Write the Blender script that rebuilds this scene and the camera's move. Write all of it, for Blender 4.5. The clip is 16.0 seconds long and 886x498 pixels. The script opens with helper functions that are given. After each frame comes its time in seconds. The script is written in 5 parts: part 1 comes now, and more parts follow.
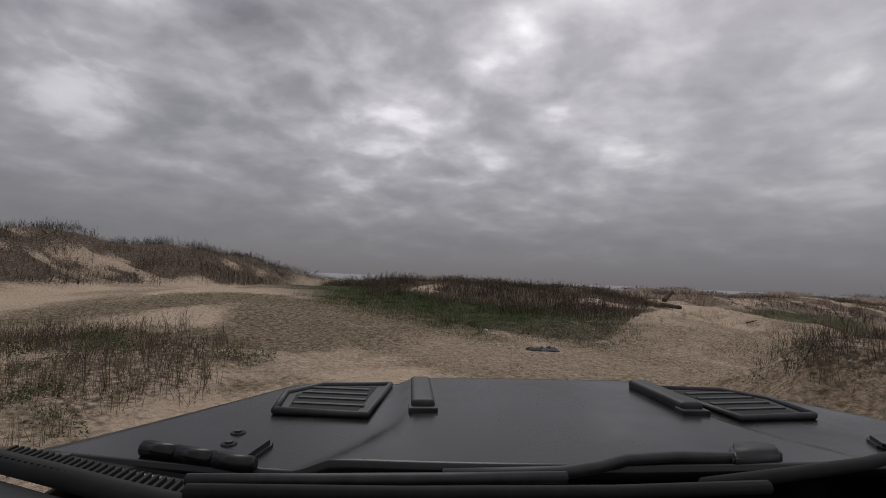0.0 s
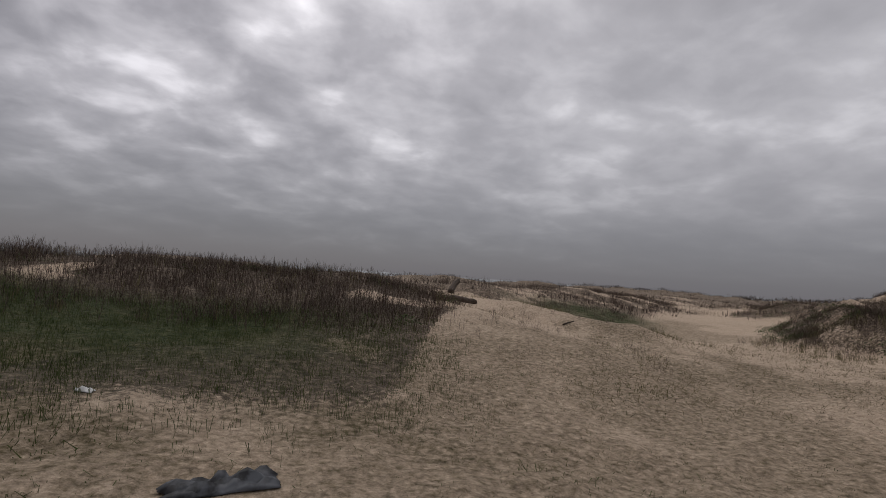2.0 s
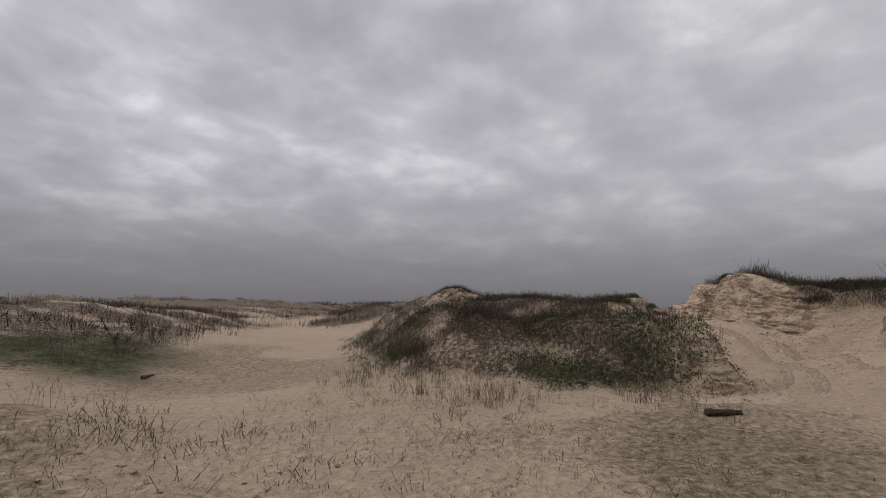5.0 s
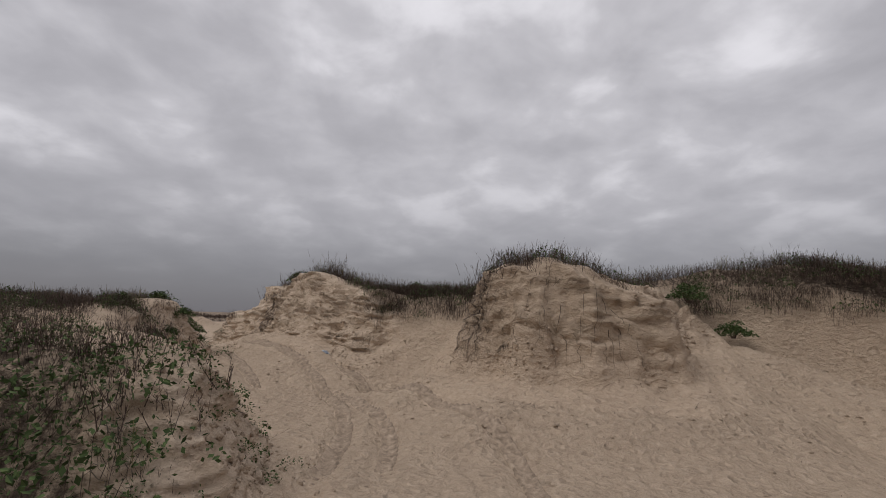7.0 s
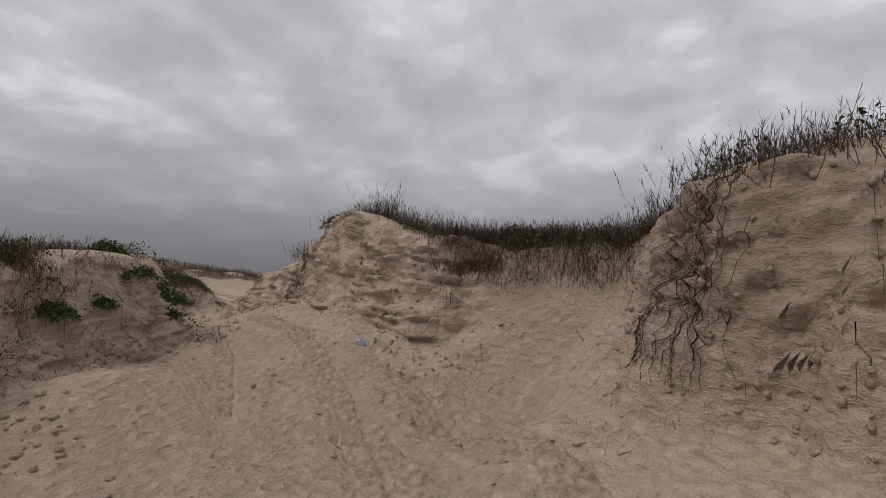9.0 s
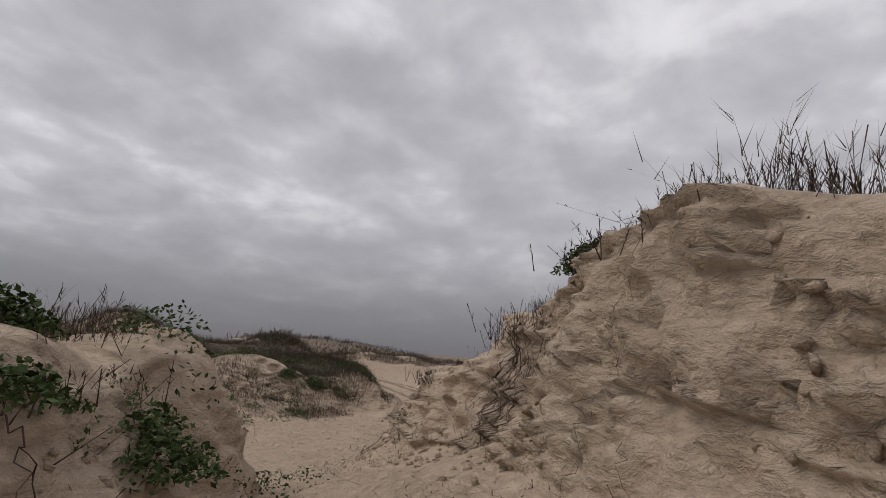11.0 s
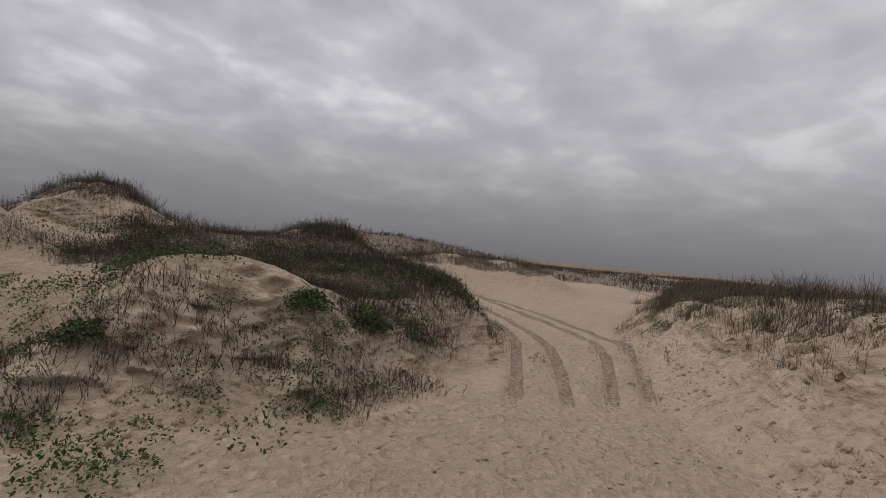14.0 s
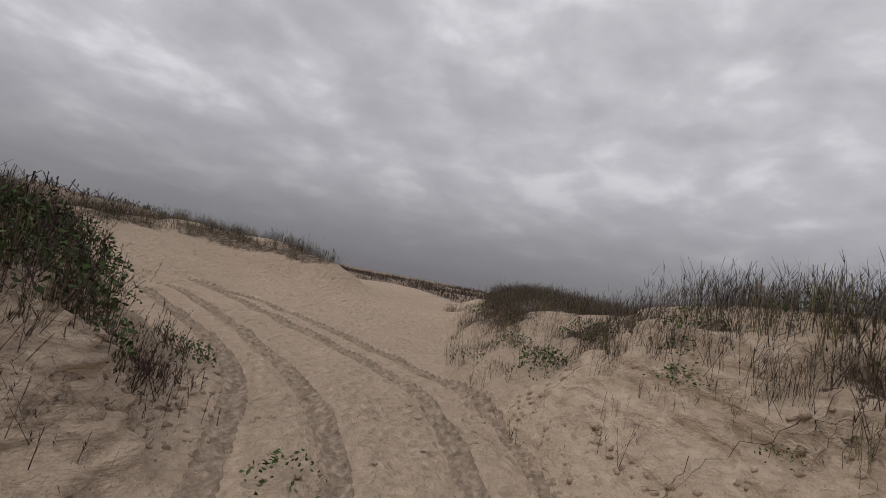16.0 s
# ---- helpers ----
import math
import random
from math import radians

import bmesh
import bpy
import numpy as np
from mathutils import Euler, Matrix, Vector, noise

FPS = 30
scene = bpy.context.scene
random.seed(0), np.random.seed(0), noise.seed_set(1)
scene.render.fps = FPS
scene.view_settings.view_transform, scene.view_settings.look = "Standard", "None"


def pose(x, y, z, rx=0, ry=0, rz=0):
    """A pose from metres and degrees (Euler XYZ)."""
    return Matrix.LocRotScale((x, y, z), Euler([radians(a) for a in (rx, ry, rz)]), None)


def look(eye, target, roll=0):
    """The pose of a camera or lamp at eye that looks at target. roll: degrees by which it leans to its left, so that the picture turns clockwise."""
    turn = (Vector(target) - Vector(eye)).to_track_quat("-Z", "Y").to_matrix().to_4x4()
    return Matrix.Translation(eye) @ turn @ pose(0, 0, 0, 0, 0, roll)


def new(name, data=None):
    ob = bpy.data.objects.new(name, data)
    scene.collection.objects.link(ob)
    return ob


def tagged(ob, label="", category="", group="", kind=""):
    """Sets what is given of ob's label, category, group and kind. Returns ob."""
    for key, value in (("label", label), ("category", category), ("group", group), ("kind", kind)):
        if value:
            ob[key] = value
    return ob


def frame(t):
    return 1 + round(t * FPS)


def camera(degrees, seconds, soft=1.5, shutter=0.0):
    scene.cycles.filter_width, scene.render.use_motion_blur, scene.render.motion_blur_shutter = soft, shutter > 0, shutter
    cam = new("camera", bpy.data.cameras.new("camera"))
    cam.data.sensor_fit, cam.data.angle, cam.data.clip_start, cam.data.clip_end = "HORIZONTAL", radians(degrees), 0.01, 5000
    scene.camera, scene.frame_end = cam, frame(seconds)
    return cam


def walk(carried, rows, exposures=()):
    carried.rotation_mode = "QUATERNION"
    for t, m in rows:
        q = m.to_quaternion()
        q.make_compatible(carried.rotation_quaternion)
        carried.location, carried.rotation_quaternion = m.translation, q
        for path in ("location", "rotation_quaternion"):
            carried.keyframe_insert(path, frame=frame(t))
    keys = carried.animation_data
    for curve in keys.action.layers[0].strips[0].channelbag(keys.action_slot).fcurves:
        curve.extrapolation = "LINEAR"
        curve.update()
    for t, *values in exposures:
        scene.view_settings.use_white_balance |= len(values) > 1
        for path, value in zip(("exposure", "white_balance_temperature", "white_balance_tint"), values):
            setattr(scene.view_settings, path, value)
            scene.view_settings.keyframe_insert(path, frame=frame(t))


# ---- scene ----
# The camera and its way: seconds, eye, target, roll
cam = camera(84.0, 16.0, 0.9)
PATH = [
    (0, (-0.394, -2.202, 1.663), (-3.253, 7.363, 2.245), 2.56),
    (0.5, (-0.763, -0.380, 1.679), (-3.119, 9.299, 2.555), -1.23),
    (1, (-1.058, 1.650, 1.686), (-2.728, 11.453, 2.743), -0.55),
    (1.5, (-1.216, 3.742, 1.687), (-1.437, 13.692, 2.662), 2.66),
    (2, (-0.617, 6.004, 1.616), (1.126, 15.836, 2.157), 3.98),
    (2.5, (0.335, 7.906, 1.556), (4.171, 17.128, 2.051), 5.21),
    (3, (1.449, 9.440, 1.460), (6.728, 17.914, 2.038), 6.31),
    (3.5, (2.591, 11.006, 1.380), (9.088, 18.582, 2.000), 6.90),
    (3.7, (3.149, 11.478, 1.363), (10.153, 18.580, 2.078), 6.47),
    (4.3, (4.690, 12.857, 1.449), (12.251, 19.290, 2.650), 3.18),
    (5, (6.355, 14.032, 1.525), (14.544, 19.659, 2.654), 0.95),
    (5.8, (8.318, 14.464, 1.511), (18.026, 16.785, 2.122), 3.17),
    (6, (9.178, 14.515, 1.499), (19.023, 16.126, 2.187), 3.85),
    (6.5, (11.108, 14.195, 1.546), (21.047, 13.993, 2.627), 2.77),
    (7, (12.580, 13.846, 1.628), (22.358, 12.293, 3.035), 1.80),
    (7.5, (13.757, 13.643, 1.641), (23.447, 11.693, 3.158), 2.51),
    (8, (14.853, 13.575, 1.684), (24.631, 11.867, 2.897), 3.08),
    (8.5, (16.249, 13.578, 1.700), (26.169, 12.664, 2.571), 3.42),
    (9, (17.463, 13.697, 1.649), (27.443, 13.586, 2.277), 2.02),
    (9.5, (19.019, 14.124, 1.624), (28.963, 15.027, 2.184), 1.31),
    (10, (20.541, 14.673, 1.610), (30.274, 16.775, 2.523), 1.87),
    (10.2, (21.078, 15.021, 1.577), (30.722, 17.395, 2.735), 2.39),
    (10.9, (22.682, 15.461, 1.791), (31.943, 18.628, 3.843), 3.22),
    (11.6, (23.847, 16.116, 1.980), (32.776, 20.133, 4.013), 6.12),
    (12.3, (25.140, 16.918, 2.088), (33.684, 21.957, 3.353), 9.38),
    (12.5, (25.812, 17.291, 2.082), (34.337, 22.377, 3.288), 8.63),
    (13, (27.448, 18.246, 2.091), (36.052, 23.284, 2.859), 3.91),
    (13.5, (28.877, 19.136, 1.988), (37.518, 24.156, 2.339), 5.37),
    (14, (30.299, 19.957, 1.893), (39.209, 24.498, 1.923), 5.49),
    (14.5, (31.759, 20.664, 1.708), (41.075, 24.298, 1.753), 8.59),
    (15, (33.464, 20.990, 1.581), (43.115, 23.604, 1.726), 9.97),
    (15.5, (35.193, 21.350, 1.446), (45.089, 22.765, 1.701), 10.61),
    (16, (36.823, 21.608, 1.281), (46.787, 22.114, 1.963), 10.58),
]
walk(cam, [(t, look(eye, target, roll)) for t, eye, target, roll in PATH], [(0.0, -0.16), (3.0, -0.12), (6.0, 0.0), (16.0, 0.0)])

# ---- light: an overcast sky with a faint, wide sun behind the cloud ----
SUN_EL, SUN_AZ = radians(52), radians(-25)   # azimuth counted from +y towards +x


def node(nt, kind, at=(0, 0), **values):
    n = nt.nodes.new(kind)
    n.location = at
    for key, v in values.items():
        n.inputs[key].default_value = v
    return n


def ramp(nt, stops, src):
    n = nt.nodes.new("ShaderNodeValToRGB")
    els = n.color_ramp.elements
    while len(els) < len(stops):
        els.new(0.5)
    for e, (p, c) in zip(els, stops):
        e.position, e.color = p, (*c, 1)
    nt.links.new(src, n.inputs[0])
    return n.outputs[0]


def mixc(nt, fac, a, b, blend="MIX"):
    n = nt.nodes.new("ShaderNodeMix")
    n.data_type, n.blend_type = "RGBA", blend
    for sock, v in ((n.inputs[0], fac), (n.inputs[6], a), (n.inputs[7], b)):
        if isinstance(v, (int, float)):
            sock.default_value = v
        elif isinstance(v, tuple):
            sock.default_value = (*v, 1)
        else:
            nt.links.new(v, sock)
    return n.outputs[2]


def math_node(nt, op, a, b=0.0, clamp=False):
    n = nt.nodes.new("ShaderNodeMath")
    n.operation, n.use_clamp = op, clamp
    for sock, v in zip(n.inputs, (a, b)):
        if isinstance(v, (int, float)):
            sock.default_value = v
        else:
            nt.links.new(v, sock)
    return n.outputs[0]


def make_world():
    w = bpy.data.worlds.new("overcast_sky")
    scene.world = w
    w.use_nodes = True
    nt = w.node_tree
    nt.nodes.clear()
    sky = nt.nodes.new("ShaderNodeTexSky")
    sky.sky_type, sky.sun_disc = "NISHITA", False
    sky.sun_elevation, sky.sun_rotation = SUN_EL, SUN_AZ
    co = nt.nodes.new("ShaderNodeTexCoord").outputs["Generated"]
    sep = nt.nodes.new("ShaderNodeSeparateXYZ")
    nt.links.new(co, sep.inputs[0])
    up = math_node(nt, "MAXIMUM", sep.outputs[2], 0.0)
    den = math_node(nt, "ADD", up, 0.26)
    u = math_node(nt, "DIVIDE", sep.outputs[0], den)
    v = math_node(nt, "DIVIDE", sep.outputs[1], den)
    plane = nt.nodes.new("ShaderNodeCombineXYZ")
    nt.links.new(u, plane.inputs[0])
    nt.links.new(v, plane.inputs[1])
    # a layered cloud deck seen from below, flattened towards the horizon
    big = node(nt, "ShaderNodeTexNoise", Scale=1.5, Detail=5.0, Roughness=0.46, Distortion=0.25)
    fine = node(nt, "ShaderNodeTexNoise", Scale=4.2, Detail=6.0, Roughness=0.5, Distortion=0.2)
    for n in (big, fine):
        nt.links.new(plane.outputs[0], n.inputs["Vector"])
    both = math_node(nt, "ADD", math_node(nt, "MULTIPLY", big.outputs[0], 0.55), math_node(nt, "MULTIPLY", fine.outputs[0], 0.45))
    cloud = ramp(nt, [(0.35, (0.225, 0.221, 0.243)), (0.45, (0.370, 0.363, 0.393)), (0.54, (0.600, 0.589, 0.625)), (0.62, (1.020, 1.003, 1.052)), (0.76, (1.350, 1.329, 1.391))], both)
    # the deck is heavier to the north-west and towards the horizon
    side = math_node(nt, "ADD", math_node(nt, "MULTIPLY", sep.outputs[0], -0.97), math_node(nt, "MULTIPLY", sep.outputs[1], 0.2))
    heavy = ramp(nt, [(0.0, (0.98, 0.98, 0.98)), (0.45, (1.0, 1.0, 1.0)), (1.0, (0.54, 0.535, 0.555))], math_node(nt, "MULTIPLY", math_node(nt, "ADD", side, 1.0), 0.5))
    cloud = mixc(nt, 1.0, cloud, heavy, "MULTIPLY")
    low = ramp(nt, [(0.0, (0.165, 0.160, 0.176)), (0.08, (0.200, 0.196, 0.213)), (0.3, (0.400, 0.391, 0.417))], up)
    amount = ramp(nt, [(0.02, (1, 1, 1)), (0.10, (0.85, 0.85, 0.85)), (0.24, (0.3, 0.3, 0.3)), (0.42, (0.0, 0.0, 0.0))], up)
    even = ramp(nt, [(0.0, (0.6, 0.6, 0.6)), (0.35, (0.45, 0.45, 0.45)), (0.75, (0.0, 0.0, 0.0))], math_node(nt, "MULTIPLY", math_node(nt, "ADD", side, 1.0), 0.5))
    cloud = mixc(nt, even, cloud, (0.530, 0.517, 0.546))
    # the cloud is thinner and brighter round the hidden sun
    near_sun = nt.nodes.new("ShaderNodeVectorMath")
    near_sun.operation = "DOT_PRODUCT"
    nt.links.new(co, near_sun.inputs[0])
    near_sun.inputs[1].default_value = (math.sin(SUN_AZ) * math.cos(SUN_EL), math.cos(SUN_AZ) * math.cos(SUN_EL), math.sin(SUN_EL))
    glow = ramp(nt, [(0.6, (1, 1, 1)), (0.8, (1.3, 1.29, 1.28)), (1.0, (1.8, 1.78, 1.75))], near_sun.outputs["Value"])
    cloud = mixc(nt, 1.0, cloud, glow, "MULTIPLY")
    deck = mixc(nt, amount, cloud, low)
    # thin veil: a little of the clear sky comes through
    clear = mixc(nt, 1.0, sky.outputs[0], (0.1, 0.1, 0.1), "MULTIPLY")
    col = mixc(nt, 0.96, clear, deck)
    bg = nt.nodes.new("ShaderNodeBackground")
    bg.inputs[1].default_value = 1.0
    nt.links.new(col, bg.inputs[0])
    out = nt.nodes.new("ShaderNodeOutputWorld")
    nt.links.new(bg.outputs[0], out.inputs[0])


make_world()
sun = new("sun", bpy.data.lights.new("sun", "SUN"))
sun.data.energy, sun.data.angle, sun.data.color = 0.9, radians(35), (1.0, 0.96, 0.92)
sun.rotation_euler = Euler((math.pi / 2 - SUN_EL, 0, math.pi - SUN_AZ))
scene.view_settings.exposure = 0.0


# ---- the lie of the land ----
def lattice(ix, iy, seed):
    h = (ix.astype(np.int64) * 374761393 + iy.astype(np.int64) * 668265263 + seed * 1442695041) & 0xFFFFFFFF
    h = ((h ^ (h >> 13)) * 1274126177) & 0xFFFFFFFF
    h = (h ^ (h >> 16)) & 0xFFFFFF
    return h / float(0xFFFFFF)


def vnoise(x, y, seed=0):
    ix, iy = np.floor(x), np.floor(y)
    fx, fy = x - ix, y - iy
    fx, fy = fx * fx * (3 - 2 * fx), fy * fy * (3 - 2 * fy)
    a, b = lattice(ix, iy, seed), lattice(ix + 1, iy, seed)
    c, d = lattice(ix, iy + 1, seed), lattice(ix + 1, iy + 1, seed)
    return (a + (b - a) * fx) * (1 - fy) + (c + (d - c) * fx) * fy


def fbm(x, y, seed=0, octaves=4, gain=0.5):
    total, amp, norm = 0, 1.0, 0.0
    for k in range(octaves):
        total = total + amp * (vnoise(x, y, seed + 17 * k) - 0.5)
        norm += amp
        x, y, amp = x * 2.03 + 3.1, y * 2.03 - 1.7, amp * gain
    return total * 2 / norm          # about -1 to 1


def smooth(t):
    t = np.clip(t, 0, 1)
    return t * t * (3 - 2 * t)


def inside(x, y, poly):
    """Signed distance to a closed outline, positive within."""
    best, odd = np.full(x.shape, 1e9), np.zeros(x.shape, bool)
    for (ax, ay), (bx, by) in zip(poly, poly[1:] + poly[:1]):
        ex, ey = bx - ax, by - ay
        t = np.clip(((x - ax) * ex + (y - ay) * ey) / (ex * ex + ey * ey), 0, 1)
        best = np.minimum(best, (x - ax - t * ex) ** 2 + (y - ay - t * ey) ** 2)
        if ay != by:
            odd ^= ((ay > y) != (by > y)) & (x < ex * (y - ay) / (by - ay) + ax)
    return np.sqrt(best) * np.where(odd, 1, -1)


def ridge(x, y, crest):
    """A soft dune along a crest of (x, y, height, half-width)."""
    top = np.zeros(x.shape)
    for (ax, ay, ah, aw), (bx, by, bh, bw) in zip(crest, crest[1:]):
        ex, ey = bx - ax, by - ay
        t = np.clip(((x - ax) * ex + (y - ay) * ey) / (ex * ex + ey * ey), 0, 1)
        d2 = (x - ax - t * ex) ** 2 + (y - ay - t * ey) ** 2
        top = np.maximum(top, (ah + (bh - ah) * t) * np.exp(-d2 / (aw + (bw - aw) * t) ** 2))
    return top


def hump(x, y, cx, cy, h, r):
    return h * np.exp(-((x - cx) ** 2 + (y - cy) ** 2) / r**2)


NORTH_DUNE = [(-13.2, 22.0, 0.85, 1.5), (-10.0, 22.6, 1.35, 3.4), (-5.4, 22.8, 1.4, 7.0), (-2.4, 22.4, 1.25, 6.6), (-0.5, 22.8, 1.1, 3.6), (1.0, 23.5, 0.8, 1.7)]
WEST_DUNE = [(-17.2, 26.8, 1.35, 1.8), (-21.0, 23.4, 2.35, 3.6), (-26.0, 16.0, 2.9, 5.0), (-31.0, 6.0, 2.9, 7.0)]
SAND_BANK = [(3.6, 27.6, 0.95, 3.0), (4.4, 25.2, 0.82, 3.0), (5.2, 22.5, 0.75, 2.6), (7.0, 20.3, 0.5, 2.2)]
FAR_RIDGE = [(3.5, 31.0, 1.2, 3.6), (8.0, 33.0, 1.2, 4.5), (14.0, 38.0, 1.25, 5.0), (26.0, 50.0, 1.2, 6.0), (45.0, 66.0, 1.0, 8.0), (80.0, 92.0, 0.8, 12.0)]
BACK_RIDGE = [(24.0, 46.0, 0.8, 4.0), (34.5, 39.5, 1.5, 3.0), (41.0, 38.0, 1.0, 3.4), (56.0, 44.0, 2.1, 5.5), (80.0, 56.0, 2.8, 9.0), (130.0, 74.0, 3.0, 14.0)]
SAND_RISE = [(43.5, 31.0, 1.25, 3.0), (48.5, 31.6, 1.35, 3.4), (52.3, 31.2, 1.5, 3.4), (52.4, 28.5, 1.3, 2.5), (51.4, 25.8, 0.8, 1.2)]
FORE_DUNE = [(-90.0, 38.0, 1.1, 7.0), (-36.0, 50.0, 1.1, 6.0), (-33.0, 51.0, 0.1, 3.0), (-24.0, 54.0, 0.1, 3.0), (-20.0, 56.0, 1.4, 6.0), (10.0, 64.0, 1.7, 6.0), (30.0, 70.0, 1.7, 6.0), (130.0, 100.0, 1.7, 9.0)]
WAY_DUNE = [(1.2, 6.0), (2.2, 7.5), (4.2, 9.1), (7.5, 11.4), (10.0, 12.6), (12.2, 12.2), (13.0, 10.8), (11.0, 7.5), (7.0, 3.5), (3.2, 3.0)]
SHRUB_DUNE = [(16.7, 14.85), (15.6, 17.2), (15.0, 20.6), (17.5, 24.5), (22.0, 29.0), (26.0, 30.0), (27.0, 27.0), (26.4, 22.5), (26.6, 19.6), (26.2, 18.35), (24.4, 17.5), (23.0, 17.6), (21.4, 17.5), (20.0, 16.6), (18.75, 15.3)]
SOUTH_BLUFF = [(9.0, 1.5), (13.5, 2.8), (17.0, 4.2), (19.8, 5.6), (21.3, 7.1), (20.7, 8.4), (19.55, 9.1), (19.75, 10.3), (20.3, 11.3), (21.2, 11.95), (22.0, 11.6), (22.8, 11.75), (23.5, 12.5), (23.85, 13.3), (24.3, 14.1),
               (25.4, 15.2), (27.2, 16.1), (28.6, 17.4), (29.7, 18.05), (30.7, 17.65), (31.3, 17.3), (32.2, 17.2), (34.5, 17.1), (36.5, 18.5), (38.0, 19.15), (39.8, 19.4), (41.4, 20.0), (42.8, 20.6),
               (44.5, 20.9), (46.9, 20.95), (50.0, 21.2), (58.0, 20.6), (80.0, 13.0), (70.0, -30.0), (0.0, -30.0)]
INNER_DUNE = [(32.4, 25.0), (33.6, 24.15), (36.5, 23.5), (39.8, 23.5), (41.2, 24.5), (42.2, 26.0), (43.0, 28.4), (45.0, 31.5), (44.0, 36.0), (39.0, 40.0), (35.5, 38.0), (33.6, 33.0), (33.0, 29.0), (33.0, 27.0)]
NEAR_STAND = [(-4.4, -1.0), (-4.6, 2.5), (-5.4, 5.6), (-7.5, 6.6), (-11.0, 5.0), (-12.0, 0.0), (-7.0, -3.0)]
RUTS = [[(37.0, 22.0), (39.9, 22.96), (41.7, 23.65), (42.8, 24.47), (43.9, 25.5), (44.9, 26.7), (45.2, 27.6)],
        [(37.4, 21.3), (40.67, 22.37), (42.0, 23.1), (43.2, 24.1), (44.75, 25.4), (45.6, 26.7), (45.8, 27.6)],
        [(37.9, 20.8), (41.74, 21.56), (43.4, 22.6), (44.6, 23.8), (45.7, 25.1), (46.6, 26.4), (46.8, 27.7)],
        [(38.4, 20.3), (42.0, 20.99), (43.8, 22.1), (45.0, 23.35), (46.1, 24.7), (46.9, 26.2), (47.0, 27.5)],
        [(21.8, 15.5), (22.85, 15.95), (23.9, 16.4), (25.0, 17.05), (26.4, 18.2)],
        [(17.3, 14.3), (19.7, 14.0), (21.35, 14.2), (22.8, 14.75), (24.2, 15.6), (25.8, 16.9)],
        [(17.7, 13.6), (19.5, 13.4), (20.7, 13.7), (22.5, 14.4)],
        [(16.4, 12.3), (17.5, 12.1), (18.7, 12.05), (20.1, 12.6), (21.9, 13.5), (23.6, 14.5)]]
BUSHES = [(24.4, 18.3, 0.2, 0.2), (24.2, 17.75, 0.22, 0.2), (24.95, 17.85, 0.32, 0.3), (23.4, 17.7, 0.14, 0.12), (22.75, 17.75, 0.16, 0.14), (24.5, 17.5, 0.12, 0.1),
          (21.2, 9.0, 0.2, 0.16), (21.3, 7.6, 0.36, 0.28), (21.0, 6.9, 0.3, 0.24), (25.6, 13.0, 0.34, 0.3), (24.9, 12.5, 0.3, 0.3), (27.0, 15.6, 0.3, 0.22), (30.7, 26.0, 0.5, 0.28), (31.8, 26.3, 0.55, 0.3),
          (31.8, 28.6, 0.5, 0.3), (33.0, 25.1, 0.22, 0.2), (35.4, 24.5, 0.3, 0.25), (36.4, 24.3, 0.4, 0.3)]
TRACK = [(p[1][0], p[1][1]) for p in PATH]


def track_distance(x, y):
    best = np.full(x.shape, 1e9)
    for (ax, ay), (bx, by) in zip(TRACK, TRACK[1:]):
        ex, ey = bx - ax, by - ay
        t = np.clip(((x - ax) * ex + (y - ay) * ey) / (ex * ex + ey * ey + 1e-9), 0, 1)
        best = np.minimum(best, (x - ax - t * ex) ** 2 + (y - ay - t * ey) ** 2)
    return np.sqrt(best)


def spline(pts, step):
    """Evenly spaced places along a smooth line through the given ones."""
    p = np.array([pts[0]] + pts + [pts[-1]], float)
    t = np.linspace(0, 1, 24, endpoint=False)[:, None]
    run = [0.5 * (2 * b + (c - a) * t + (2 * a - 5 * b + 4 * c - d) * t**2 + (3 * b - a - 3 * c + d) * t**3) for a, b, c, d in zip(p, p[1:], p[2:], p[3:])]
    run = np.concatenate(run + [p[-1:]])
    far = np.r_[0, np.cumsum(np.hypot(*np.diff(run, axis=0).T))]
    at = np.arange(0, far[-1], step)
    return np.stack([np.interp(at, far, run[:, 0]), np.interp(at, far, run[:, 1])], 1)


RUT_LINES = [spline(r, 0.35) for r in RUTS]


def rut_distance(x, y):
    best = np.full(x.shape, 9.0)
    for line in RUT_LINES:
        lo, hi = line.min(0) - 1, line.max(0) + 1
        m = (x > lo[0]) & (x < hi[0]) & (y > lo[1]) & (y < hi[1])
        if not m.any():
            continue
        px, py = x[m], y[m]
        d = np.full(px.shape, 81.0)
        for (ax, ay), (bx, by) in zip(line, line[1:]):
            ex, ey = bx - ax, by - ay
            t = np.clip(((px - ax) * ex + (py - ay) * ey) / (ex * ex + ey * ey), 0, 1)
            d = np.minimum(d, (px - ax - t * ex) ** 2 + (py - ay - t * ey) ** 2)
        best[m] = np.minimum(best[m], np.sqrt(d))
    return best


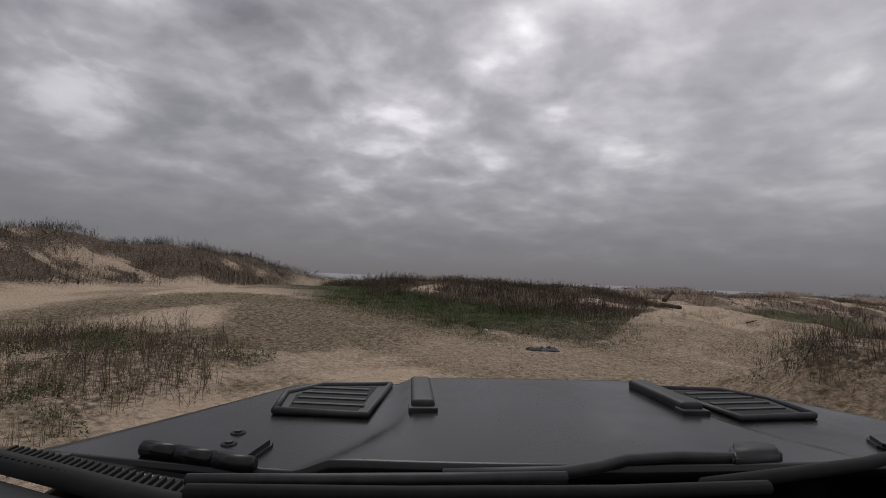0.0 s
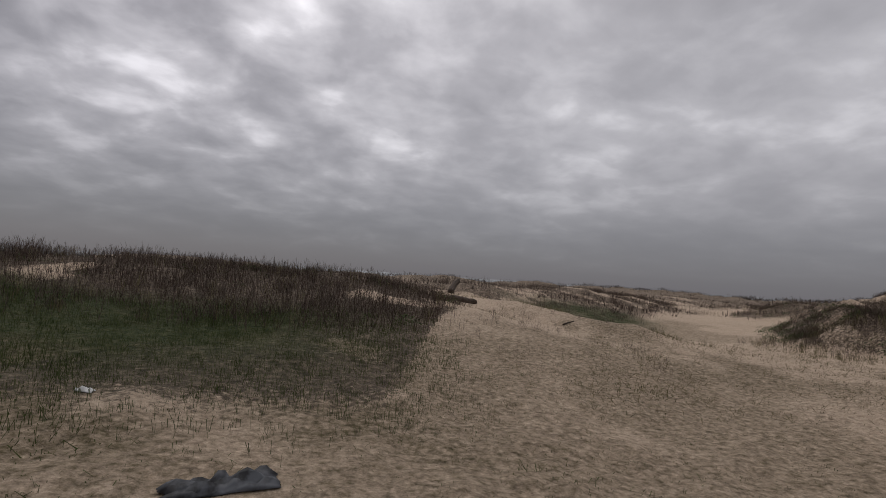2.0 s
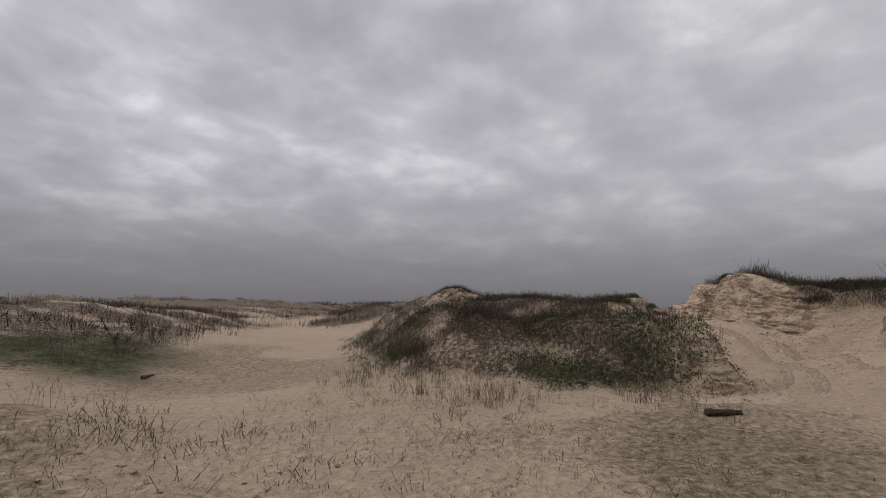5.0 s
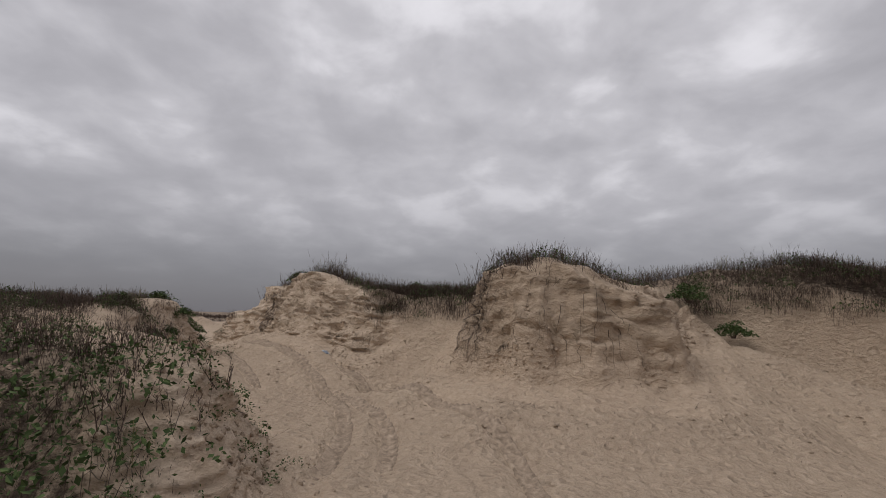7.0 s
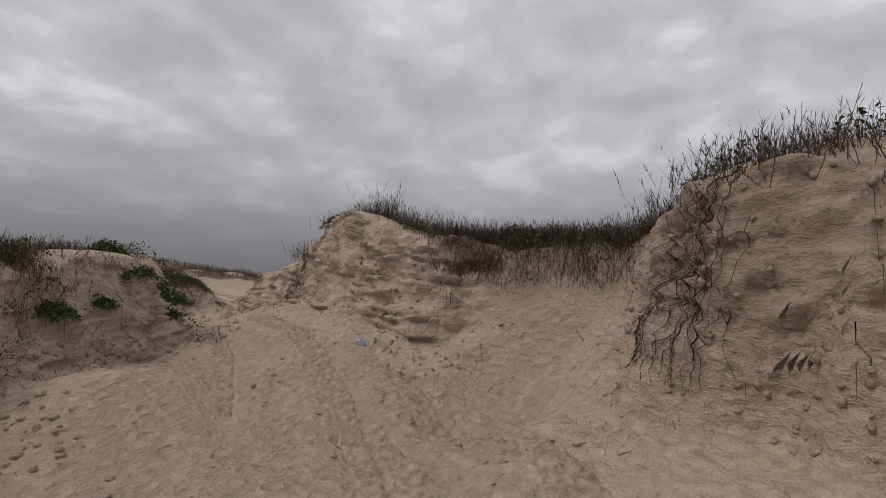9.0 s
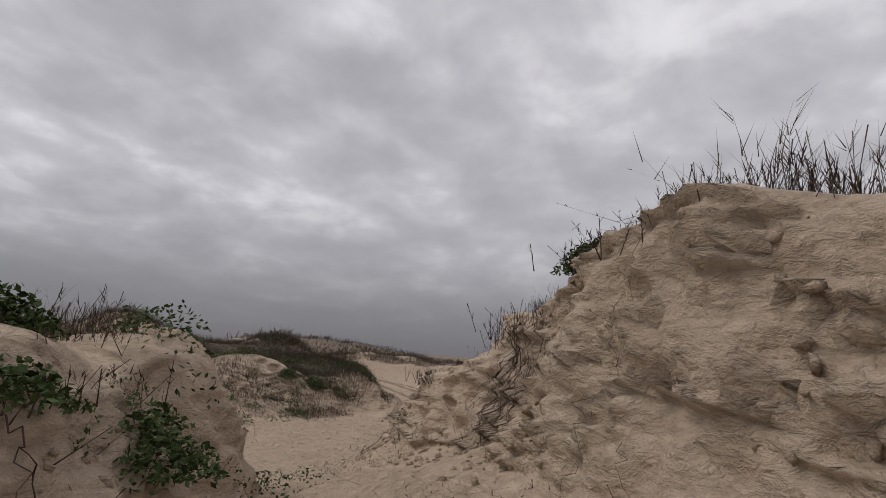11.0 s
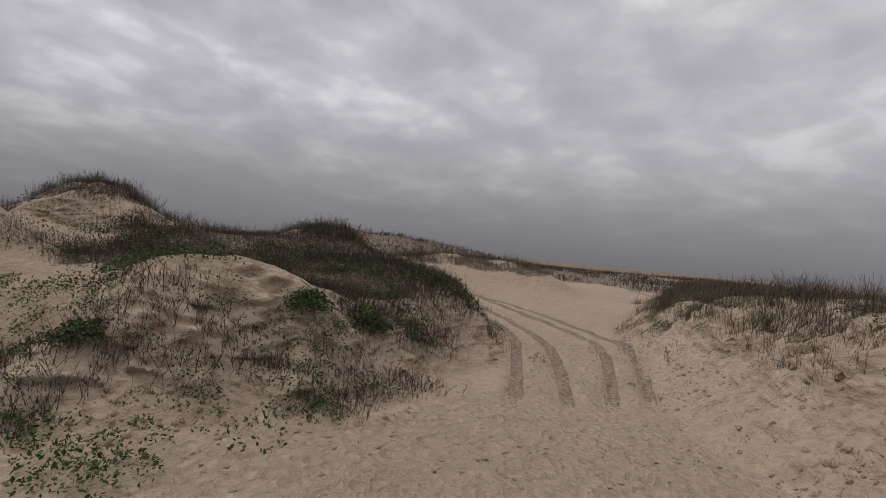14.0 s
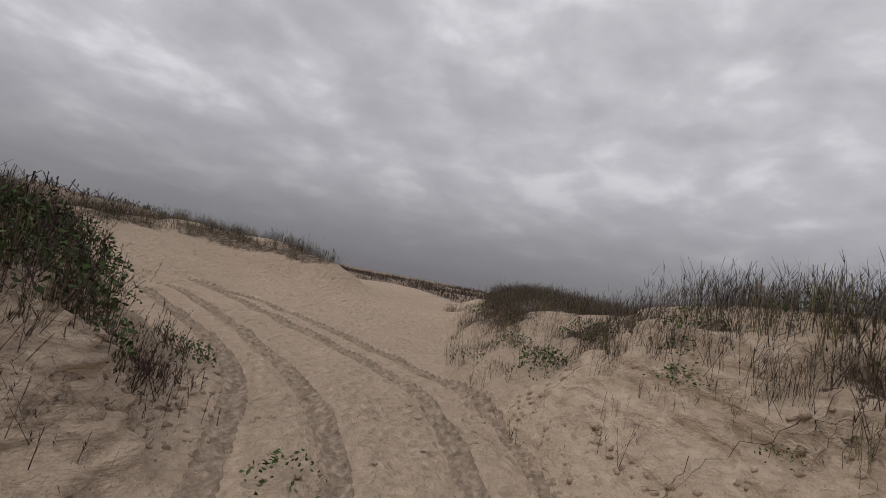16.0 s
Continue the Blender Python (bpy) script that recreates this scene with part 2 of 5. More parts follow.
def land(x, y):
    """Height of the ground, how much grows on it, and how sandy it is."""
    x, y = np.asarray(x, float), np.asarray(y, float)
    warp = 0.45 * fbm(x * 0.55, y * 0.55, 3) + 0.16 * fbm(x * 2.1, y * 2.1, 5)
    # the open floor
    z = 0.04 + hump(x, y, -13.0, 14.5, 0.85, 6.5) + hump(x, y, -9.0, 9.5, 0.35, 4.0) + hump(x, y, 24.3, 16.6, 0.48, 3.0)
    z = z + hump(x, y, 27.6, 18.6, 0.35, 2.6) + hump(x, y, 31.5, 28.0, 0.3, 4.0) + hump(x, y, 3.0, 15.5, 0.2, 3.0) + hump(x, y, 22.2, 16.9, 0.3, 0.9) - hump(x, y, 38.5, 21.6, 0.22, 3.2)
    z = z - hump(x, y, 3.6, 11.6, 0.22, 3.5) - hump(x, y, 34.0, 48.0, 0.9, 12.0) - hump(x, y, 12.5, 25.0, 0.35, 4.0) + hump(x, y, 54.0, 25.0, 0.55, 7.0) + hump(x, y, 58.5, 24.4, 0.45, 3.5) + hump(x, y, 21.2, 6.9, 0.75, 1.7) + hump(x, y, 33.4, 32.0, 1.6, 1.5) + hump(x, y, 30.2, 35.5, 1.6, 3.0)
    floor = z
    away = smooth((track_distance(x, y) - 26) / 25)
    seaward = smooth((0.95 * y - 0.3 * x - 24) / 12)
    rolling = (0.9 * fbm(x * 0.06, y * 0.06, 31, 4) + 0.3 - 0.35 * seaward) * away
    north = ridge(x, y, NORTH_DUNE)
    west = ridge(x, y, WEST_DUNE)
    bank = ridge(x, y, SAND_BANK)
    far = ridge(x, y, FAR_RIDGE)
    back = ridge(x, y, BACK_RIDGE)
    rise = ridge(x, y, SAND_RISE)
    fore = ridge(x, y, FORE_DUNE)
    soft = np.maximum.reduce([north, west, bank, far, back, rise, fore])
    soft = soft * (1 + 0.25 * fbm(x * 0.35, y * 0.35, 8, 3))
    # bluffs with a broken edge and a sandy foot
    dw = inside(x, y, WAY_DUNE) + warp
    calm = 1 - 0.65 * hump(x, y, 27.5, 17.3, 1.0, 3.2)      # the cut beside the way is straighter
    ds = inside(x, y, SHRUB_DUNE) + 0.8 * warp * calm
    crag = 0.34 * fbm(x * 0.9, y * 0.9, 61, 2) + 0.14 * fbm(x * 2.4, y * 2.4, 63, 2)
    db = inside(x, y, SOUTH_BLUFF) + (0.6 * warp + crag) * calm
    di = inside(x, y, INNER_DUNE) + 0.8 * warp + crag
    dn = inside(x, y, NEAR_STAND) + warp
    scar = smooth((fbm(x * 0.55, y * 0.55, 137, 2) - 0.04) / 0.14) * smooth((ds - 0.5) / 0.5) * smooth((22.5 - x) / 1.5)
    way = 1.0 * smooth((dw + 0.3) / 1.4)
    shrub_w = 1.0 + 1.5 * smooth((17.7 - x + 0.5 * (y - 16)) / 2.5)
    shrub = (1.12 + 0.18 * smooth((x - 20.5) / 2.0) + hump(x, y, 18.0, 16.1, 0.22, 1.3) + hump(x, y, 21.8, 21.6, 0.26, 3.0) + hump(x, y, 22.4, 19.0, 0.14, 1.3) + hump(x, y, 18.7, 17.3, 0.42, 1.1) + 0.34 * fbm(x * 0.75, y * 0.75, 177, 2) * smooth((ds - 1.2) / 0.8) + 0.4 * fbm(x * 0.45, y * 0.45, 12, 3) + hump(x, y, 24.9, 19.0, 0.12, 1.2)) * smooth((ds + 0.4) / shrub_w) - 0.3 * scar
    east = smooth((x - 34.0) / 4.0)
    crown = (1.04 + hump(x, y, 21.1, 10.7, 0.85, 1.5) + hump(x, y, 26.2, 14.9, 0.62, 1.5) - hump(x, y, 29.3, 17.4, 0.5, 1.3) + 0.7 * smooth((1.4 + 0.25 * fbm(x * 1.4, y * 1.4, 171, 2) - np.hypot(x - 31.55, y - 16.35)) / 0.55)
             + hump(x, y, 24.4, 11.7, 0.3, 1.8) + hump(x, y, 23.0, 6.2, 0.3, 2.8) + hump(x, y, 20.8, 4.2, 0.75, 2.2) + 0.25 * east - 0.62 * smooth((x - 40.5) / 5.0))
    narrow = smooth((x - 26.5) / 2.0)
    talus = 0.8 * smooth((db + 2.6 - 1.5 * narrow) / (3.0 - 1.6 * narrow)) * (1 - 0.5 * east)
    recess = hump(x, y, 22.9, 12.4, 1.0, 1.3)
    face = crown * smooth((db + 0.38 + 0.42 * recess) / (0.6 + 1.3 * east + 1.0 * recess + hump(x, y, 20.9, 6.9, 1.6, 1.3)))
    # wind-cut ledges run level along the face
    step = 0.3
    at = face / step + 1.3 * fbm(x * 1.4, y * 1.4, 16, 3)
    ledge = (np.floor(at) + smooth(np.clip((at - np.floor(at) - 0.25) / 0.5, 0, 1)) - at) * step
    ledge = ledge * (1 - hump(x, y, 22.8, 12.4, 1.0, 1.5))
    bluff = talus + face * (1 + 0.08 * fbm(x * 0.5, y * 0.5, 14, 3)) + 0.85 * ledge * smooth(face / 0.3) * smooth((crown - face) / 0.3)
    inner = (0.95 + hump(x, y, 37.9, 34.4, 1.62, 2.2) + hump(x, y, 36.8, 33.6, 0.5, 2.2) * fbm(x * 0.9, y * 0.9, 173, 3) + hump(x, y, 37.0, 31.5, 0.45, 2.6) + hump(x, y, 40.4, 26.4, 0.4, 1.6) + hump(x, y, 39.6, 30.4, 0.5, 2.2) + hump(x, y, 34.9, 25.6, 0.5, 1.6)) * smooth((di + 0.5) / (1.9 - 0.7 * smooth((x - 38.0) / 2.0)))
    z = floor + rolling + soft + np.maximum.reduce([way, shrub, bluff, inner]) + 0.15 * smooth(dn / 1.5)
    # eroded strata and slumped lumps on the steep faces
    steep = np.clip(4 * smooth((db + 0.6) / 0.8) * (1 - smooth((db - 0.35) / 0.7)), 0, 1) * (1 - east) * (1 - np.clip(hump(x, y, 22.8, 12.4, 1.4, 1.3), 0, 1))
    z = z + steep * (0.09 * fbm(x * 1.8, y * 1.8, 41, 3) + 0.04 * fbm(x * 4.0, y * 4.0, 43, 2))
    z = z + 0.05 * fbm(x * 1.1, y * 1.1, 21, 3) + 0.028 * fbm(x * 3.1, y * 3.1, 23, 2) - 0.02 * np.abs(fbm(x * 2.0, y * 2.0, 27, 2))
    z = z + (0.05 * np.abs(fbm(x * 2.4, y * 2.4, 29, 2)) - 0.012) * smooth((7.0 - track_distance(x, y)) / 3)
    # beach and sea floor to the north
    d = rut_distance(x, y)
    z = z - 0.06 * np.exp(-((d / 0.15) ** 2)) + 0.025 * np.exp(-(((d - 0.27) / 0.1) ** 2))
    z = z + hump(x, y, 32.0, 28.0, 0.22, 5.5) * (fbm(x * 0.8, y * 0.8, 151, 3) - 0.6 * np.abs(fbm(x * 0.55, y * 0.55, 153, 2)))
    coast = 0.95 * y - 0.3 * x
    z = z - 3.4 * smooth((coast - 66) / 24)
    # growth: 0 bare, 1 thick
    patch = fbm(x * 0.42, y * 0.42, 51, 4)
    grow = np.maximum.reduce([smooth((north - 0.04 - 0.55 * smooth((x + 0.3) / 2.5) - 0.25 * smooth((-7.5 - x) / 2)) / 0.08), smooth((west - 0.3) / 0.4), 0.9 * smooth((rise - 0.93 + hump(x, y, 52.0, 26.6, 0.4, 2.2) + 0.2 * fbm(x * 0.7, y * 0.7, 55, 2)) / 0.14), 0.95 * smooth((far - 0.1 + hump(x, y, 12.0, 30.0, 0.14, 4.5)) / 0.3) * (1 - 0.85 * smooth((fbm(x * 0.3, y * 0.3, 133, 3) - 0.12) / 0.14) * smooth((x - 12.0) / 4.0)), smooth((back - 0.6) / 0.6), smooth((fore - 0.4) / 0.4)])
    grow = np.maximum(grow, smooth((dw - 0.1) / 0.9))
    grow = np.maximum(grow, smooth((ds + 0.35 - 0.8 * smooth((x - 16.3) / 0.9) * smooth((22.0 - y) / 1.5)) / 0.7))
    spill = 0.3 * smooth((fbm(x * 0.8, y * 0.8, 53, 2) - 0.05) / 0.3) + -hump(x, y, 22.7, 12.3, 0.2, 1.2) + hump(x, y, 27.3, 16.2, 0.3, 1.0) + 0.15 * east - hump(x, y, 21.2, 7.2, 0.6, 1.6)
    grow = np.maximum(grow, smooth((db - 0.22 + spill) / 0.45))
    grow = np.maximum(grow, smooth((di - 1.3 + 1.5 * smooth((x - 35.6) / 1.5)) / 0.7))
    grow = np.maximum(grow, 0.6 * smooth(dn / 1.0))
    wide = smooth((track_distance(x, y) - 15) / 5) * smooth((x - 20) / 6) * smooth((25 - y + 0.05 * (x - 50)) / 4)
    grow = np.maximum(grow, np.maximum(0.9 * smooth(away * 3 - 0.4 + patch), 0.85 * smooth(wide + patch - 0.3)))
    bare = smooth((patch - 0.28) / 0.18) * (1 - np.clip(hump(x, y, 32.5, 16.6, 1.0, 2.6) + hump(x, y, 22.0, 6.8, 1.2, 3.0) + hump(x, y, 40.0, 27.5, 0.9, 4.0) + hump(x, y, 18.0, 18.0, 1.2, 4.5), 0, 1))
    grow = np.maximum(grow, smooth((hump(x, y, 22.4, 18.15, 1.0, 0.55) + hump(x, y, 23.9, 19.0, 1.0, 0.8) + hump(x, y, 38.2, 35.0, 1.0, 1.5) - 0.45) / 0.3))
    holes = smooth((fbm(x * 0.95, y * 0.95, 57, 3) - 0.16) / 0.2)
    lumps = hump(x, y, 34.4, 31.9, 1.0, 2.0) + hump(x, y, 28.8, 36.4, 1.0, 2.8)
    grow = np.maximum(grow, smooth((lumps - 0.25) / 0.3))
    grow = grow * (1 - np.clip(hump(x, y, -15.9, 24.4, 1.3, 1.7) + hump(x, y, 3.6, 27.2, 1.3, 1.0) + hump(x, y, -8.4, 23.0, 1.1, 1.3) + hump(x, y, -0.8, 23.8, 1.2, 0.9) + hump(x, y, -30.0, 51.0, 1.3, 9.0) + hump(x, y, 29.4, 17.6, 1.3, 0.95) + hump(x, y, 30.2, 16.75, 1.7, 0.9) + hump(x, y, 27.6, 16.6, 1.5, 0.8) + hump(x, y, 35.3, 31.9, 1.25, 1.2) + hump(x, y, 34.0, 33.6, 1.1, 1.0), 0, 1))
    grow = grow * (1 - 0.85 * bare * (1 - away)) * (1 - 0.7 * holes * (1 - away) * (1 - smooth((north - 0.02) / 0.05)) * (1 - np.clip(hump(x, y, 40.0, 27.5, 0.9, 4.0) + 0.8 * hump(x, y, 18.0, 18.0, 1.2, 4.5), 0, 1))) * smooth((72 - coast) / 6) * (1 - 0.9 * scar)
    return z, grow, dict(north=north, west=west, far=far, back=back, dw=dw, ds=ds, db=db, di=di, away=away, dn=dn, coast=coast, steep=steep, floor=floor, patch=patch, rise=rise, bank=bank)


def axis_steps(lo, hi, step, reach, growth=1.13):
    mid = list(np.arange(lo, hi + step / 2, step))
    up, s = [mid[-1]], step
    while up[-1] < reach:
        s *= growth
        up.append(up[-1] + s)
    down, s = [mid[0]], step
    while down[-1] > -reach:
        s *= growth
        down.append(down[-1] - s)
    return np.array(down[:0:-1] + mid + up[1:])


def mesh_from(name, verts, faces, mat, smooth_shade=False):
    me = bpy.data.meshes.new(name)
    n = faces.shape[1]
    me.vertices.add(len(verts))
    me.vertices.foreach_set("co", verts.astype(np.float32).ravel())
    me.loops.add(faces.size)
    me.loops.foreach_set("vertex_index", faces.astype(np.int32).ravel())
    me.polygons.add(len(faces))
    me.polygons.foreach_set("loop_start", np.arange(0, faces.size, n, dtype=np.int32))
    if smooth_shade:
        me.polygons.foreach_set("use_smooth", np.ones(len(faces), bool))
    me.update(calc_edges=True)
    me.materials.append(mat)
    return me


# ---- materials ----
def material(name, rough=0.9):
    m = bpy.data.materials.new(name)
    m.use_nodes = True
    nt = m.node_tree
    b = nt.nodes["Principled BSDF"]
    b.inputs["Roughness"].default_value = rough
    b.inputs["Specular IOR Level"].default_value = 0.2
    return m, nt, b


def sand_material(name="sand", bedded=False, beds_of=((0.4, 0.305, 0.215), (0.62, 0.485, 0.36), (0.74, 0.6, 0.465)), share=0.6):
    m, nt, b = material(name, 0.95)
    co = nt.nodes.new("ShaderNodeTexCoord").outputs["Object"]
    flat = nt.nodes.new("ShaderNodeMapping")
    flat.inputs["Scale"].default_value = (1.0, 1.0, 1.9)      # bedding lines run level through the faces
    nt.links.new(co, flat.inputs[0])
    broad = node(nt, "ShaderNodeTexNoise", Scale=0.35, Detail=5.0)
    mid = node(nt, "ShaderNodeTexNoise", Scale=2.2, Detail=7.0, Roughness=0.62)
    lump = node(nt, "ShaderNodeTexNoise", Scale=9.0, Detail=6.0, Roughness=0.65, Distortion=0.4)
    grain = node(nt, "ShaderNodeTexNoise", Scale=70.0, Detail=3.0)
    for n, c in ((broad, co), (mid, co), (lump, flat.outputs[0]), (grain, co)):
        nt.links.new(c, n.inputs["Vector"])
    sand = ramp(nt, [(0.3, (0.419, 0.311, 0.226)), (0.5, (0.583, 0.444, 0.322)), (0.7, (0.738, 0.584, 0.436))], mid.outputs[0])
    sand = mixc(nt, 0.5, sand, ramp(nt, [(0.3, (0.440, 0.331, 0.244)), (0.7, (0.660, 0.520, 0.382))], broad.outputs[0]))
    sand = mixc(nt, 0.42, sand, ramp(nt, [(0.32, (0.275, 0.198, 0.136)), (0.48, (0.550, 0.423, 0.302)), (0.7, (0.726, 0.595, 0.462))], lump.outputs[0]))
    sand = mixc(nt, 0.36, sand, ramp(nt, [(0.3, (0.330, 0.246, 0.178)), (0.7, (0.704, 0.573, 0.440))], grain.outputs[0]))
    cover = nt.nodes.new("ShaderNodeAttribute")
    cover.attribute_name = "cover"
    turf = nt.nodes.new("ShaderNodeAttribute")
    turf.attribute_name = "turf"
    litter = ramp(nt, [(0.3, (0.06, 0.046, 0.035)), (0.5, (0.14, 0.107, 0.079)), (0.72, (0.3, 0.232, 0.17))], lump.outputs[0])
    green = ramp(nt, [(0.3, (0.05, 0.042, 0.02)), (0.5, (0.115, 0.09, 0.046)), (0.75, (0.24, 0.185, 0.115))], lump.outputs[0])
    tuft = node(nt, "ShaderNodeTexNoise", Scale=11.0, Detail=5.0, Roughness=0.72)
    nt.links.new(co, tuft.inputs["Vector"])

    def ragged(fac, sparse, gain):
        """Broken cover: more of the noise passes as the share grows."""
        over = math_node(nt, "SUBTRACT", tuft.outputs[0], math_node(nt, "SUBTRACT", sparse, math_node(nt, "MULTIPLY", fac, 0.42)))
        return math_node(nt, "MULTIPLY", math_node(nt, "MULTIPLY", over, gain, True), math_node(nt, "MULTIPLY", fac, 4.0, True), True)

    torn = ragged(turf.outputs["Fac"], 0.58, 2.6)
    col = mixc(nt, torn, sand, green)
    rag = ragged(cover.outputs["Fac"], 0.66, 6.0)
    col = mixc(nt, rag, col, litter)
    moss = nt.nodes.new("ShaderNodeAttribute")
    moss.attribute_name = "moss"
    deep = ramp(nt, [(0.3, (0.022, 0.033, 0.01)), (0.52, (0.05, 0.062, 0.021)), (0.75, (0.11, 0.1, 0.048))], lump.outputs[0])
    col = mixc(nt, math_node(nt, "MULTIPLY", moss.outputs["Fac"], math_node(nt, "ADD", math_node(nt, "MULTIPLY", mid.outputs[0], 1.1), 0.45), True), col, deep)
    nt.links.new(col, b.inputs["Base Color"])
    bump = node(nt, "ShaderNodeBump", Strength=1.0, Distance=0.15)
    dent = node(nt, "ShaderNodeTexVoronoi", Scale=4.6, Randomness=1.0)
    nt.links.new(co, dent.inputs["Vector"])
    pit = math_node(nt, "MULTIPLY", ramp(nt, [(0.0, (0, 0, 0)), (0.22, (0.5, 0.5, 0.5)), (0.36, (1, 1, 1)), (0.55, (0.75, 0.75, 0.75))], dent.outputs[0]), 0.4)
    hgt = math_node(nt, "ADD", pit, math_node(nt, "ADD", math_node(nt, "MULTIPLY", mid.outputs[0], 0.7), math_node(nt, "ADD", math_node(nt, "MULTIPLY", lump.outputs[0], 0.8), math_node(nt, "MULTIPLY", grain.outputs[0], 0.07))))
    if bedded:
        lay = nt.nodes.new("ShaderNodeMapping")
        lay.inputs["Scale"].default_value = (3.2, 3.2, 6.5)
        nt.links.new(co, lay.inputs[0])
        beds = node(nt, "ShaderNodeTexNoise", Scale=1.0, Detail=6.0, Roughness=0.6, Distortion=0.3)
        nt.links.new(lay.outputs[0], beds.inputs["Vector"])
        chunk = node(nt, "ShaderNodeTexNoise", Scale=7.0, Detail=6.0, Roughness=0.62, Distortion=0.3)
        nt.links.new(flat.outputs[0], chunk.inputs["Vector"])
        steep = nt.nodes.new("ShaderNodeAttribute")
        steep.attribute_name = "steep"
        relief = math_node(nt, "ADD", math_node(nt, "MULTIPLY", beds.outputs[0], 0.3), math_node(nt, "MULTIPLY", chunk.outputs[0], 0.32))
        hgt = math_node(nt, "ADD", math_node(nt, "MULTIPLY", hgt, 0.75), math_node(nt, "MULTIPLY", relief, steep.outputs["Fac"]))
        worn = ramp(nt, list(zip((0.33, 0.46, 0.62), beds_of)), beds.outputs[0])
        nt.links.new(mixc(nt, math_node(nt, "MULTIPLY", steep.outputs["Fac"], share), col, worn), b.inputs["Base Color"])
    nt.links.new(hgt, bump.inputs["Height"])
    nt.links.new(bump.outputs[0], b.inputs["Normal"])
    return m


def stem_material(name, dark, light, rough=0.85):
    m, nt, b = material(name, rough)
    geo = nt.nodes.new("ShaderNodeNewGeometry")
    col = ramp(nt, [(0.0, dark), (1.0, light)], geo.outputs["Random Per Island"])
    nt.links.new(col, b.inputs["Base Color"])
    return m


def packed_material(name, tones):
    m, nt, b = material(name, 0.95)
    co = nt.nodes.new("ShaderNodeTexCoord").outputs["Object"]
    lump = node(nt, "ShaderNodeTexNoise", Scale=14.0, Detail=5.0, Roughness=0.6)
    nt.links.new(co, lump.inputs["Vector"])
    nt.links.new(ramp(nt, list(zip((0.3, 0.5, 0.7), tones)), lump.outputs[0]), b.inputs["Base Color"])
    bump = node(nt, "ShaderNodeBump", Strength=0.7, Distance=0.04)
    nt.links.new(lump.outputs[0], bump.inputs["Height"])
    nt.links.new(bump.outputs[0], b.inputs["Normal"])
    return m


SAND = sand_material()
CAKED = sand_material("caked_sand", True)
# darker, browner bed colours than caked_sand, used on the butte face only
BROWN_SAND = sand_material("darker_brown_sand", True, ((0.27, 0.2, 0.14), (0.39, 0.295, 0.21), (0.52, 0.405, 0.29)), 0.55)
PACKED = packed_material("packed_sand", ((0.15, 0.112, 0.08), (0.28, 0.215, 0.158), (0.45, 0.355, 0.27)))
DRY_PACKED = packed_material("dry_packed_sand", ((0.2, 0.152, 0.11), (0.33, 0.255, 0.188), (0.48, 0.38, 0.285)))
BROWN = stem_material("dry_stems", (0.03, 0.022, 0.018), (0.15, 0.108, 0.086))
GREY = stem_material("bleached_stalks", (0.05, 0.042, 0.032), (0.19, 0.155, 0.115))
STRAW = stem_material("straw_grass", (0.09, 0.08, 0.035), (0.27, 0.23, 0.12))
GREEN = stem_material("green_leaves", (0.028, 0.05, 0.016), (0.1, 0.14, 0.05))
BLADES = stem_material("green_blades", (0.036, 0.056, 0.014), (0.11, 0.13, 0.044))


